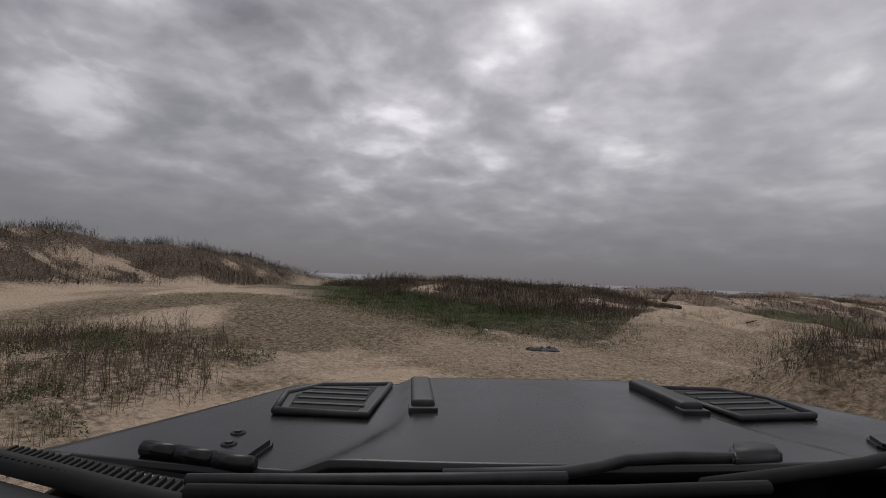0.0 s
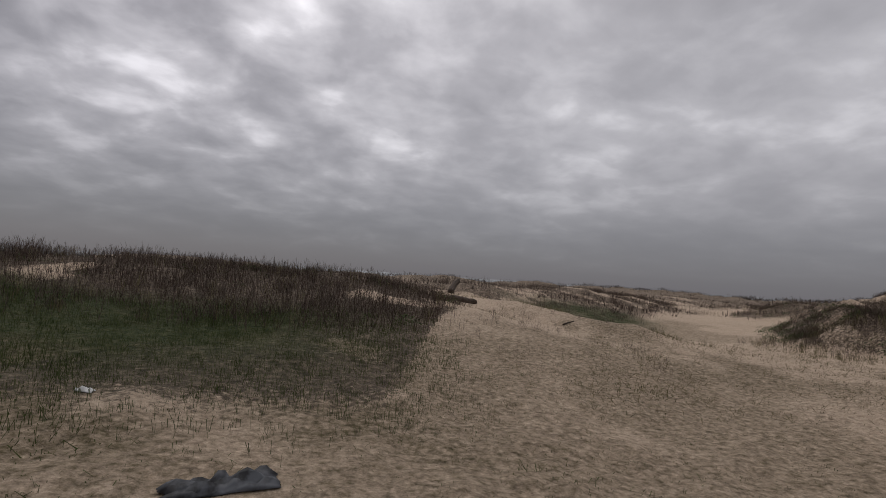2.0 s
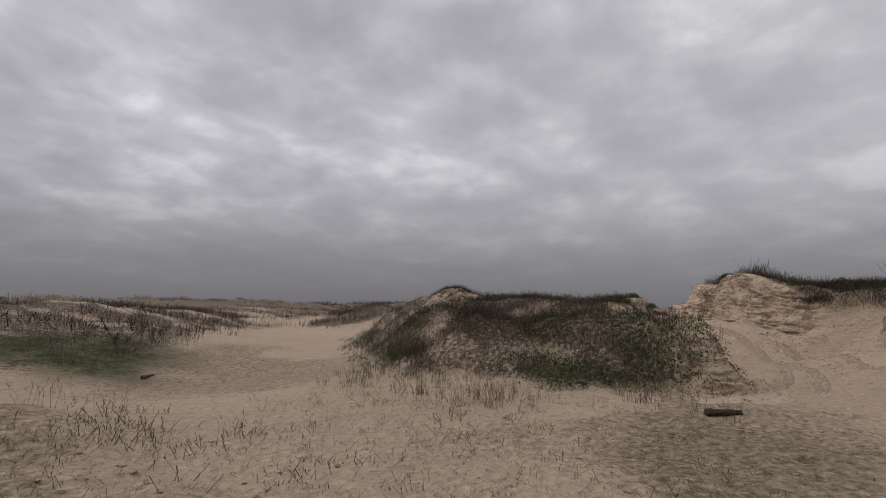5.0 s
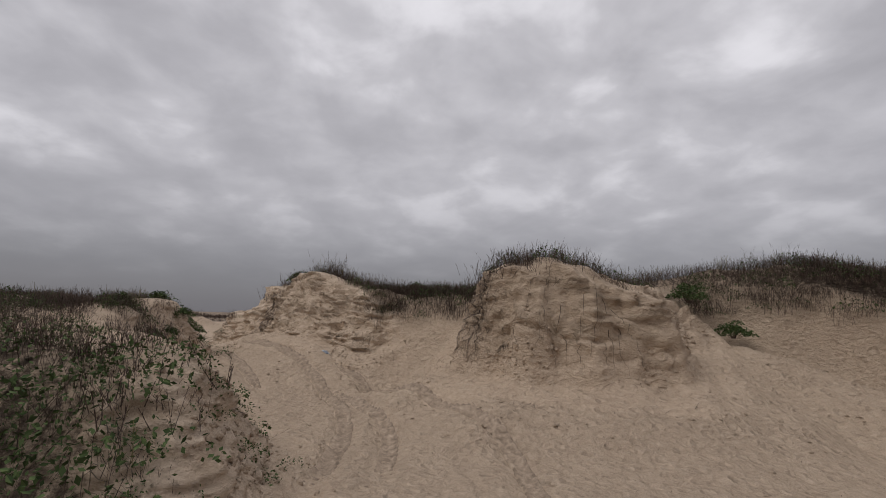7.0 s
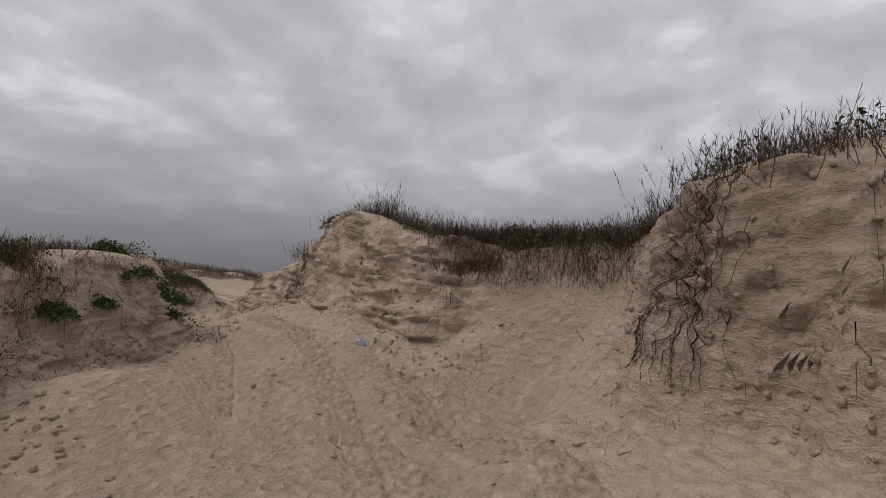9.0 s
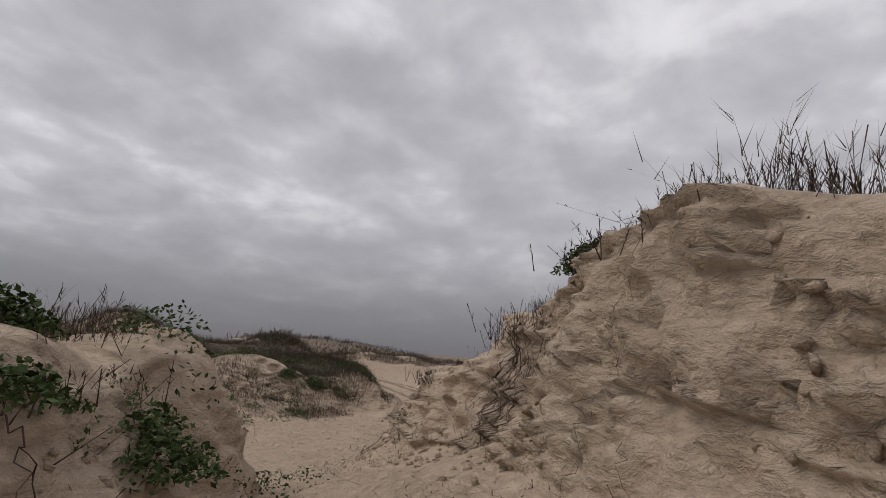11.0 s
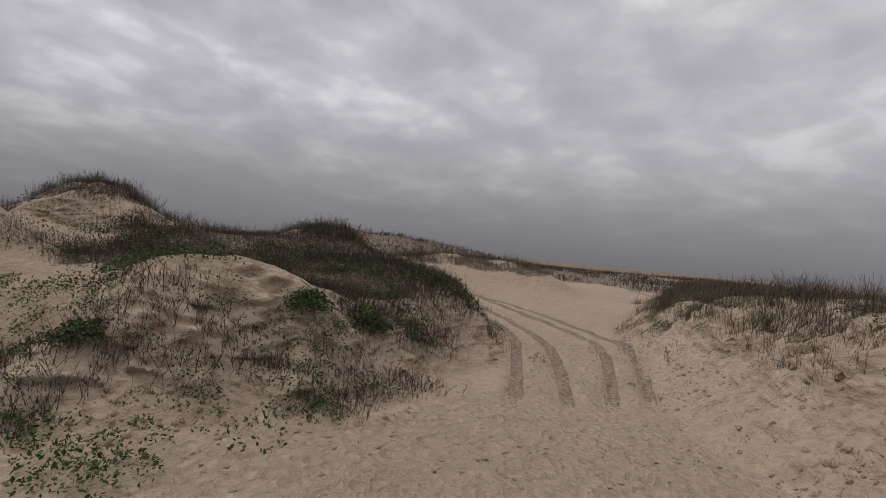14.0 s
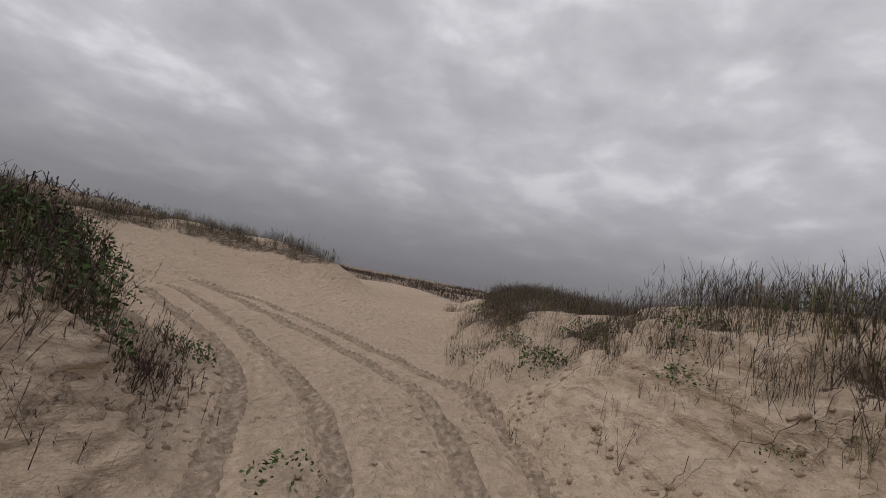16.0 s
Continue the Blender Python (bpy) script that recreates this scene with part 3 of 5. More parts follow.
# ---- ground ----
def build_ground():
    xs = axis_steps(-15.0, 52.0, 0.14, 2600)
    ys = axis_steps(-1.0, 32.0, 0.14, 2600)
    gx, gy = np.meshgrid(xs, ys)
    gx, gy = gx.ravel(), gy.ravel()
    z, grow, f = land(gx, gy)
    z = z - 0.34 * f["steep"] * (gx > 15.5) * (gx < 33.5)
    nx, ny = len(xs), len(ys)
    i = np.arange(nx - 1)[None] + nx * np.arange(ny - 1)[:, None]
    i = i.ravel()
    faces = np.stack([i, i + 1, i + 1 + nx, i + nx], 1)
    me = mesh_from("ground", np.stack([gx, gy, z], 1), faces, SAND, True)
    cover = me.attributes.new("cover", "FLOAT", "POINT")
    cover.data.foreach_set("value", np.clip(grow * (0.78 + 0.2 * smooth((4.0 - gx) / 4.0)) * (1 - 0.95 * f["steep"] * smooth((0.5 - f["db"]) / 0.2)), 0, 1).astype(np.float32))
    wx, wy = gx + 2.0 * fbm(gx * 0.3, gy * 0.3, 161, 4), gy + 2.0 * fbm(gx * 0.3, gy * 0.3, 163, 4)      # uneven outlines
    bowl = smooth((9.5 - np.hypot((wx + 6.0) / 1.35, wy - 8.5)) / 4.0) * (1 - hump(wx, wy, -0.6, 8.0, 0.75, 2.2))
    foot = smooth((f["north"] - 0.02) / 0.25) * (1 - smooth((f["north"] - 0.5) / 0.3))
    foot = foot * smooth((2.0 - wx) / 5.0)
    bank = smooth((f["bank"] - 0.05) / 0.2) * smooth((19.5 - wy) / 2.5)
    mossy = me.attributes.new("moss", "FLOAT", "POINT")
    mossy.data.foreach_set("value", np.clip(np.maximum(foot, 0.9 * smooth((3.6 - np.hypot((wx - 11.0) / 1.3, wy - 28.6)) / 2.5)), 0, 1).astype(np.float32))
    lush = np.maximum.reduce([foot, 0.9 * bowl * smooth((f["patch"] + 0.45) / 0.5) * (0.4 + 0.6 * smooth((3.0 - wx) / 3.0)), 0.6 * bank, 0.5 * smooth((3.6 - np.hypot(wx - 1.0, (wy - 12.9) * 1.2)) / 2.0), 0.7 * smooth((6.0 - np.hypot((wx - 9.0) / 1.5, wy - 16.8)) / 3.0) * smooth((f["patch"] + 0.3) / 0.5), 0.6 * smooth((14.0 - np.hypot((wx + 12.0) / 1.2, wy - 9.0)) / 5.0) * smooth((15.5 - wy - 0.15 * wx) / 3.0) * smooth((f["patch"] + 0.35) / 0.6)])
    lush = np.maximum(lush, 0.62 * smooth((18.5 - wy) / 3.0) * smooth((9.0 - wx) / 3.0) * smooth((wx + 17.0) / 3.0) * smooth((wy - 1.0) / 3.0) * smooth((f["patch"] + 0.55) / 0.5))
    lush = np.maximum(lush, 0.55 * smooth((6.5 - np.hypot(wx - 13.5, (wy - 26.5) * 1.2)) / 5.0) * smooth((f["patch"] + 0.4) / 0.5))
    turf = me.attributes.new("turf", "FLOAT", "POINT")
    turf.data.foreach_set("value", np.clip(lush, 0, 1).astype(np.float32))
    return tagged(new("ground", me), "pale tan dune sand with wheel tracks and thin turf", "ground", kind="structure")


ground = build_ground()


def build_sea():
    me = mesh_from("sea", np.array([[-3000, -860, -2.2], [3000, 1040, -2.2], [1740, 5000, -2.2], [-4260, 3100, -2.2]], float), np.array([[0, 1, 2, 3]]), WATER)
    return tagged(new("water", me), "grey-green sea with white surf beyond the dunes", "sea", kind="structure")


def water_material():
    m, nt, b = material("sea_water", 0.15)
    b.inputs["Specular IOR Level"].default_value = 0.5
    co = nt.nodes.new("ShaderNodeTexCoord").outputs["Object"]
    mp = nt.nodes.new("ShaderNodeMapping")
    mp.inputs["Scale"].default_value = (0.02, 0.12, 1)
    nt.links.new(co, mp.inputs[0])
    foam = node(nt, "ShaderNodeTexNoise", Scale=1.0, Detail=5.0, Roughness=0.6)
    nt.links.new(mp.outputs[0], foam.inputs["Vector"])
    col = ramp(nt, [(0.5, (0.15, 0.18, 0.175)), (0.56, (0.75, 0.77, 0.77))], foam.outputs[0])
    nt.links.new(col, b.inputs["Base Color"])
    return m


WATER = water_material()
build_sea()


# ---- dune plants: many fine stems, one mesh to a stand ----
def clump(rng, stems, height, spread, lean, width, twigs, crook=0.0):
    """A tuft of thin stems, each forked into upturned twigs, as triangles round the origin."""
    tri = []
    for _ in range(stems):
        bx, by = rng.normal(0, spread, 2)
        a, l = rng.uniform(0, 2 * math.pi), min(abs(rng.normal(0, lean)), 1.5 * lean)
        h = height * rng.uniform(0.55, 1.1)
        base = np.array([bx, by, -0.04])
        run = np.array([math.cos(a) * l, math.sin(a) * l, 1.0]) * h
        tip = base + run
        o = rng.uniform(0, math.pi)
        side = np.array([math.cos(o), math.sin(o), 0]) * width
        if crook:
            knee = base + run * rng.uniform(0.4, 0.65)
            run = run * 0.9 + np.array([rng.normal(0, crook), rng.normal(0, crook), 0]) * h
            tip = base + run
            tri += [(base - side, base + side, knee), (knee - side * 0.8, knee + side * 0.8, base), (knee - side * 0.8, knee + side * 0.8, tip)]
        else:
            tri += [(base - side, base + side, tip), (tip - side * 0.6, tip + side * 0.6, base)]
        for _ in range(twigs):
            t = rng.uniform(0.3, 0.92)
            s = base + run * t
            b = a + rng.normal(0, 1.4)
            e = s + np.array([math.cos(b) * 0.55, math.sin(b) * 0.55, rng.uniform(0.35, 1.0)]) * h * rng.uniform(0.16, 0.4)
            w = np.array([math.sin(b), -math.cos(b), 0]) * width * 0.9
            tri.append((s - w, s + w, e))
    return np.array(tri)


def leafy(rng, leaves, radius, height, size):
    """A low cushion of small leaves on hidden stalks."""
    tri = []
    for _ in range(leaves):
        a, r = rng.uniform(0, 2 * math.pi), radius * math.sqrt(rng.uniform(0, 1))
        c = np.array([math.cos(a) * r, math.sin(a) * r, height * (1 - (r / radius) ** 2) * rng.uniform(0.5, 1.1)])
        n = rng.normal(0, 1, 3) + np.array([0, 0, 1.2])
        n /= np.linalg.norm(n)
        u = np.cross(n, rng.normal(0, 1, 3))
        u /= np.linalg.norm(u)
        v = np.cross(n, u)
        s = size * rng.uniform(0.6, 1.2)
        tri += [(c - u * s, c - v * s * 0.55, c + u * s), (c - u * s, c + u * s, c + v * s * 0.55)]
    return np.array(tri)


def plant(name, label, protos, places, mat, category="shrubs"):
    """Joins many tufts into one stand. places: x, y, size, turn for each."""
    if not len(places):
        return None
    rng = np.random.RandomState(len(places))
    x, y, size, turn = places.T
    z = land(x, y)[0]
    pick = rng.randint(0, len(protos), len(places))
    chunks = []
    for k, p in enumerate(protos):
        m = pick == k
        c, s = np.cos(turn[m])[:, None, None], np.sin(turn[m])[:, None, None]
        px, py, pz = p[None, :, :, 0], p[None, :, :, 1], p[None, :, :, 2]
        g = size[m][:, None, None]
        chunks.append(np.stack([(px * c - py * s) * g + x[m][:, None, None], (px * s + py * c) * g + y[m][:, None, None], pz * g + z[m][:, None, None]], -1).reshape(-1, 3))
    v = np.concatenate(chunks)
    me = mesh_from(name, v, np.arange(len(v)).reshape(-1, 3), mat)
    return tagged(new(name, me), label, category, kind="stuff")


def scatter(rng, box, per_m2, want):
    """Places in a box, kept where the density that want() gives is above chance."""
    x0, y0, x1, y1 = box
    n = int((x1 - x0) * (y1 - y0) * per_m2)
    x, y = rng.uniform(x0, x1, n), rng.uniform(y0, y1, n)
    keep = rng.uniform(0, 1, n) < want(x, y)
    x, y = x[keep], y[keep]
    return np.stack([x, y, rng.uniform(0.6, 1.2, len(x)) * (1 + 0.42 * fbm(x * 0.7, y * 0.7, 73, 2)), rng.uniform(0, 2 * math.pi, len(x))], 1)


RNG = np.random.RandomState(7)
SHRUBS = [clump(RNG, 9, 0.38 * k, 0.11, 0.45, 0.003, 5) for k in np.linspace(0.6, 1.15, 10)]
LOW_SHRUBS = [clump(RNG, 10, 0.24 * k, 0.12, 0.6, 0.003, 5) for k in np.linspace(0.7, 1.2, 10)]
MID_SHRUBS = [clump(RNG, 8, 0.38 * k, 0.15, 0.42, 0.0052, 3) for k in np.linspace(0.7, 1.15, 8)]
STALKS = [clump(RNG, 5, 0.46 * k, 0.09, 0.2, 0.0028, 7, 0.16) for k in np.linspace(0.8, 1.15, 8)]
GRASSES = [clump(RNG, 16, 0.32, 0.05, 0.28, 0.0036, 0) for _ in range(6)]
LOW_GRASS = [clump(RNG, 12, 0.13, 0.1, 0.4, 0.0045, 0) for _ in range(6)]
TURF = [clump(RNG, 9, 0.06, 0.09, 1.1, 0.005, 0) for _ in range(6)]
LEAVES = [leafy(RNG, 72, 0.26, 0.18, 0.021) for _ in range(8)]
SEEDLINGS = [clump(RNG, 8, 0.13, 0.1, 0.9, 0.005, 2) for _ in range(6)]
FAR_SHRUBS = [clump(RNG, 8, 0.3, 0.34, 1.0, 0.024, 2) for _ in range(6)]


def wild(x, y):
    return np.clip(land(x, y)[1], 0, 1)


def stand(where, box, want, shrubs, stalks, grass, creeper, bushes=None):
    """One thicket: each kind at its number to the square metre where the ground is covered."""
    patchy = lambda x, y: want(x, y) * smooth((fbm(x * 0.9, y * 0.9, 71, 2) + 0.05) / 0.25)
    for name, label, protos, rate, mat, ask, cat in (
            ("dune_shrubs", "thicket of dry red-brown dune twigs on the ", bushes or SHRUBS, shrubs, BROWN, want, "shrubs"),
            ("dune_stalks", "thin bleached stalks standing on the ", STALKS, stalks, GREY, want, "grass"),
            ("dune_grass", "straw and olive bunch grass on the ", GRASSES, grass, STRAW, want, "grass"),
            ("dune_creeper", "low green leafy creeper on the ", LEAVES, creeper, GREEN, patchy, "plants")):
        if rate:
            plant(name, label + where, protos, scatter(RNG, box, rate, ask), mat, cat)


def part_of(key, lo, hi, fade=0.7):
    """Growth within a band of distance from an outline."""
    def want(x, y):
        z, g, f = land(x, y)
        return g * (1 - 0.95 * f["steep"] * smooth((0.4 + hump(x, y, 30.9, 17.1, 0.4, 1.6) - f["db"]) / 0.15)) * smooth((f[key] - lo) / fade) * smooth((hi - f[key]) / fade)
    return want


stand("north dune", (-16, 13, 4, 28), lambda x, y: wild(x, y) * smooth((land(x, y)[2]["north"] - 0.25) / 0.35), 20, 5, 3, 1, MID_SHRUBS)
stand("west dune", (-34, 4, -15, 30), wild, 16, 2, 0, 0, MID_SHRUBS)
stand("near hollow", (-13, -3, -4, 8), part_of("dn", 0.0, 9.0), 18, 20, 14, 16)
stand("roadside dune", (1, 2, 14, 13), part_of("dw", -0.2, 9.0), 44, 3, 6, 15, SHRUBS[:5] + LOW_SHRUBS)
stand("shrub dune", (14, 13.5, 28, 29), lambda x, y: wild(x, y) * (land(x, y)[2]["ds"] > -0.6) * np.where(y > 24, 0.3, 1.0), 62, 1.5, 5, 17, SHRUBS[:5] + LOW_SHRUBS[5:])
stand("bluff", (14, 3, 35, 19), part_of("db", 0.1, 3.0, 0.5), 68, 3, 6, 9, SHRUBS[:5] + LOW_SHRUBS)
stand("bluff behind", (9, -6, 36, 15), part_of("db", 3.0, 10.0), 4, 1, 0, 0, MID_SHRUBS)
stand("slope of the low dune", (35, 17, 52, 23), lambda x, y: smooth((land(x, y)[2]["db"] + 0.9) / 0.5) * (1 - smooth((land(x, y)[2]["db"] - 0.6) / 0.4)) * smooth((fbm(x * 0.9, y * 0.9, 99, 2) + 0.12) / 0.25), 16, 1, 4, 6, LOW_SHRUBS)
stand("low dune", (34, 14, 56, 23), part_of("db", -0.3, 4.0), 24, 26, 6, 6)
stand("inner dune", (32, 23, 46, 41), lambda x, y: part_of("di", -0.2, 9.0)(x, y) * np.where(y > 32, 0.2 + hump(x, y, 38.2, 34.9, 0.5, 2.0), np.where((x > 36) & (y < 28.5), 1.0, 0.55)), 78, 1, 2, 22, LOW_SHRUBS)
stand("sand rise", (42, 24, 56, 36), lambda x, y: wild(x, y) * (land(x, y)[2]["rise"] > 0.5), 16, 9, 8, 1)
stand("sand lumps", (27, 29, 36, 41), lambda x, y: wild(x, y) * (land(x, y)[2]["di"] < 0.3), 16, 4, 2, 3)
stand("far ridge", (1, 27, 34, 54), lambda x, y: wild(x, y) * (land(x, y)[2]["far"] > 0.12), 6, 1, 0, 0, MID_SHRUBS)


def meadow(x, y):
    """Thin turf on the floor of the hollow and at the foot of the dunes."""
    z, g, f = land(x, y)
    bowl = smooth((9.5 - np.hypot((x + 6.0) / 1.35, y - 8.5)) / 4.0) * smooth((f["patch"] + 0.4) / 0.5) * (1 - hump(x, y, -0.6, 8.0, 0.75, 2.2))
    foot = smooth((f["north"] - 0.05) / 0.06) * (1 - smooth((f["north"] - 0.6) / 0.3)) * smooth((x + 10.5) / 2)
    bowl = np.maximum(bowl, 1.4 * smooth((3.6 - np.hypot(x - 1.0, (y - 12.9) * 1.2)) / 2.0))
    return np.maximum(0.55 * bowl, foot * smooth((1.0 - x) / 2.0))


def foot_want(x, y):
    f = land(x, y)[2]
    return smooth((f["north"] - 0.035) / 0.06) * (1 - smooth((f["north"] - 0.45) / 0.3)) * smooth((1.8 - x) / 1.8) * smooth((x + 10.0) / 2)


plant("foot_grass", "dense green grass along the foot of the dune", LOW_GRASS, scatter(RNG, (-12, 9, 2, 20), 46, foot_want), BLADES, "grass")


def slope_tufts(x, y):
    z, g, f = land(x, y)
    bank = smooth((f["bank"] - 0.06) / 0.2) * smooth((fbm(x * 0.5, y * 0.5, 77, 2) + 0.2) / 0.4)
    vale = smooth((4.0 - np.abs((x - 6.0) * 0.6 - (y - 14.0))) / 2.0) * smooth((13 - np.hypot(x - 8, y - 17)) / 4)
    return np.maximum(bank, 0.5 * vale)


plant("turf", "short olive turf thinly covering the sand", TURF, scatter(RNG, (-15, 2, 6, 22), 44, meadow), BLADES, "grass")
plant("grass_tufts", "scattered small dry tufts on the sand slope", TURF, scatter(RNG, (0, 10, 18, 27), 38, slope_tufts), STRAW, "grass")
plant("bank_tufts", "scattered knee-high brown tufts on the sand bank", SEEDLINGS, scatter(RNG, (0, 12, 17, 26), 9, slope_tufts), STRAW, "grass")


def fringe(x, y):
    """Loose stems on the sand before the shrub dune."""
    f = land(x, y)[2]
    return smooth((f["ds"] + 3.2) / 1.5) * (1 - smooth((f["ds"] - 0.2) / 0.5)) * smooth((17.0 - x) / 2) * smooth((fbm(x * 0.8, y * 0.8, 79, 2) + 0.1) / 0.3)


def bank_stems(x, y):
    f = land(x, y)[2]
    slope = smooth((f["bank"] - 0.05) / 0.15) * smooth((24.0 - y) / 4.0)
    near = smooth((3.5 - np.hypot((x - 2.5) / 1.4, y - 16.5)) / 2.0)
    return np.maximum(0.6 * slope, near) * smooth((fbm(x * 0.7, y * 0.7, 75, 2) + 0.1) / 0.3)


plant("bank_stalks", "small loose tufts of brown stalks on the sand bank", STALKS, scatter(RNG, (-2, 12, 10, 25), 7, bank_stems) * np.array([1, 1, 0.6, 1]), BROWN, "weeds")
plant("fringe_stalks", "loose brown stalks on the sand before the dune", STALKS, scatter(RNG, (9, 14.6, 18, 24), 7, fringe), BROWN, "weeds")
plant("fringe_grass", "thin straw grass on the sand before the dune", GRASSES, scatter(RNG, (9, 14.6, 18, 24), 6, fringe), STRAW, "grass")


def low_green(x, y):
    """Green mats on the flat behind the gap and on the foot of the inner dune."""
    z, g, f = land(x, y)
    mat = smooth((3.3 - np.hypot((x - 31.1) / 1.35, y - 26.0)) / 1.2) * smooth((fbm(x * 0.8, y * 0.8, 81, 3) + 0.24) / 0.3)
    mat = np.maximum(mat, smooth((2.6 - np.hypot(x - 32.4, (y - 28.4) / 1.2)) / 1.2) * smooth((fbm(x * 0.8, y * 0.8, 107, 3) + 0.12) / 0.3))
    face = smooth((f["di"] + 0.9) / 0.5) * (1 - smooth((f["di"] - 0.6) / 0.5)) * smooth((fbm(x * 0.9, y * 0.9, 83, 2) - 0.0) / 0.3)
    nose = smooth((f["ds"] + 0.9) / 0.5) * (1 - smooth((f["ds"] - 0.5) / 0.5)) * smooth((fbm(x * 0.8, y * 0.8, 85, 2) - 0.0) / 0.3)
    return np.maximum.reduce([mat, face, 0.3 * nose])


def flank(x, y):
    """Leafy creeper that climbs over the shrubs on the weather side."""
    f = land(x, y)[2]
    west = smooth((f["ds"] + 0.3 - 0.35 * smooth((x - 16.4) / 0.8)) / 0.35) * (1 - smooth((f["ds"] - 0.9) / 0.8)) * smooth((20.0 - x) / 1.5) * smooth((19.5 - y) / 2.0)
    nose = smooth((f["di"] + 0.2) / 0.4) * (1 - smooth((f["di"] - 0.8) / 0.6)) * smooth((x - 35.0) / 1.5)
    return np.maximum((0.45 + 0.55 * smooth((17.2 - y) / 1.0)) * west, 0.12 * nose) * smooth((fbm(x * 0.7, y * 0.7, 89, 3) + 0.1) / 0.25)


spots = scatter(RNG, (14, 13, 43, 28), 36, flank)
spots[:, 2] *= 1.4
plant("climbing_creeper", "leafy green creeper climbing over the dune shrubs", LEAVES, spots, GREEN, "plants")
plant("creeper_mats", "patches of low green creeper on bare sand", LEAVES, scatter(RNG, (14, 13, 42, 30), 24, low_green), GREEN, "plants")


def slumped(x, y):
    """Twigs and roots that have come down the sand faces."""
    z, g, f = land(x, y)
    a = smooth((f["db"] + 1.3) / 0.5) * (1 - smooth((f["db"] - 0.3) / 0.4)) * smooth((fbm(x * 1.1, y * 1.1, 91, 2) - 0.05) / 0.3)
    b = smooth((f["di"] + 0.7) / 0.4) * (1 - smooth((f["di"] - 0.9) / 0.4)) * smooth((fbm(x * 1.1, y * 1.1, 93, 2) + 0.1) / 0.3)
    return np.maximum(a, b)


ROOTS = [clump(RNG, 8, 0.11, 0.14, 2.2, 0.0036, 2) * np.array([1, 1, 0.5]) for _ in range(8)]


def tangled(x, y):
    f = land(x, y)[2]
    return smooth((f["di"] + 0.8) / 0.4) * (1 - smooth((f["di"] - 0.8) / 0.4)) * smooth((fbm(x * 0.8, y * 0.8, 95, 2) + 0.02) / 0.25)


DROOP = [clump(RNG, 11, 0.12, 0.12, 1.5, 0.0032, 3) * np.array([1, 1, 0.7]) for _ in range(8)]
TANGLES = [clump(RNG, 12, 0.2, 0.14, 0.7, 0.0042, 6) for _ in range(6)]
plant("dead_tangle", "tangle of dead brown stems over the sand face", TANGLES, scatter(RNG, (31, 22, 43, 27), 34, tangled), BROWN, "shrubs")
plant("fallen_roots", "bleached roots and twigs slumped down the sand face", ROOTS, scatter(RNG, (16, 5, 42, 26), 16, slumped), GREY, "roots")


def far_want(x, y):
    z, g, f = land(x, y)
    near = (f["north"] > 0.1) | ((f["ds"] > -0.4) & (y < 31)) | ((f["db"] > 0) & (f["db"] < 12) & (x < 54)) | (f["di"] > 0.3) | (f["dw"] > -0.2) | (f["dn"] > 0) | (track_distance(x, y) < 15)
    return np.where(near, 0.0, g)


plant("distant_scrub", "dark dune scrub in the distance", FAR_SHRUBS, scatter(RNG, (-45, -15, 70, 90), 0.6, far_want), BROWN)


def litter_want(x, y):
    z, g, f = land(x, y)
    return (0.12 + 0.88 * smooth((fbm(x * 0.5, y * 0.5, 87, 3) - 0.02) / 0.3)) * (g < 0.25) * smooth((7.0 - track_distance(x, y)) / 2)


DEBRIS = [clump(RNG, 3, 0.07, 0.12, 2.4, 0.0032, 1) * np.array([1, 1, 0.4]) for _ in range(8)]
plant("twig_litter", "short dead twigs littering the open sand", DEBRIS, scatter(RNG, (6, 8, 52, 30), 15, litter_want), BROWN, "twigs")
plant("sand_seedlings", "sparse small green seedlings on open sand", TURF, scatter(RNG, (22, 17, 40, 32), 5.0, litter_want), BLADES, "plants")
far = scatter(RNG, (62, -25, 175, 115), 0.19, far_want)
far[:, 2] *= 2.2
plant("distant_scrub", "dark dune scrub in the distance", FAR_SHRUBS, far, BROWN)



def recess_shrubs(x, y):
    """Shrubs that hang down into the hollow beside the bluff's corner."""
    z, g, f = land(x, y)
    line = 1.52 + 0.22 * fbm(x * 1.3, y * 1.3, 97, 2) + 0.1 * smooth((23.4 - x) / 1.0)
    return hump(x, y, 23.6, 12.3, 1.3, 1.3) * smooth((z - line) / 0.12) * (f["db"] < 0.9) * (x > 22.2)


def slope_shrubs(x, y):
    return smooth((hump(x, y, 22.45, 18.1, 1.0, 0.6) + hump(x, y, 23.9, 18.9, 0.9, 0.7) + 0.35 * fbm(x * 1.6, y * 1.6, 103, 2) - 0.4) / 0.3)


def ridge_shrubs(x, y):
    z, g, f = land(x, y)
    line = 1.85 + 0.3 * fbm(x * 1.2, y * 1.2, 109, 2)
    return hump(x, y, 20.7, 5.5, 1.2, 1.9) * smooth((z - line) / 0.15) * (f["db"] < 0.8)


def hummock_shrubs(x, y):
    z = land(x, y)[0]
    return hump(x, y, 38.1, 34.8, 1.2, 2.0) * smooth((z - 2.1 - 0.3 * fbm(x * 1.2, y * 1.2, 117, 2)) / 0.2)


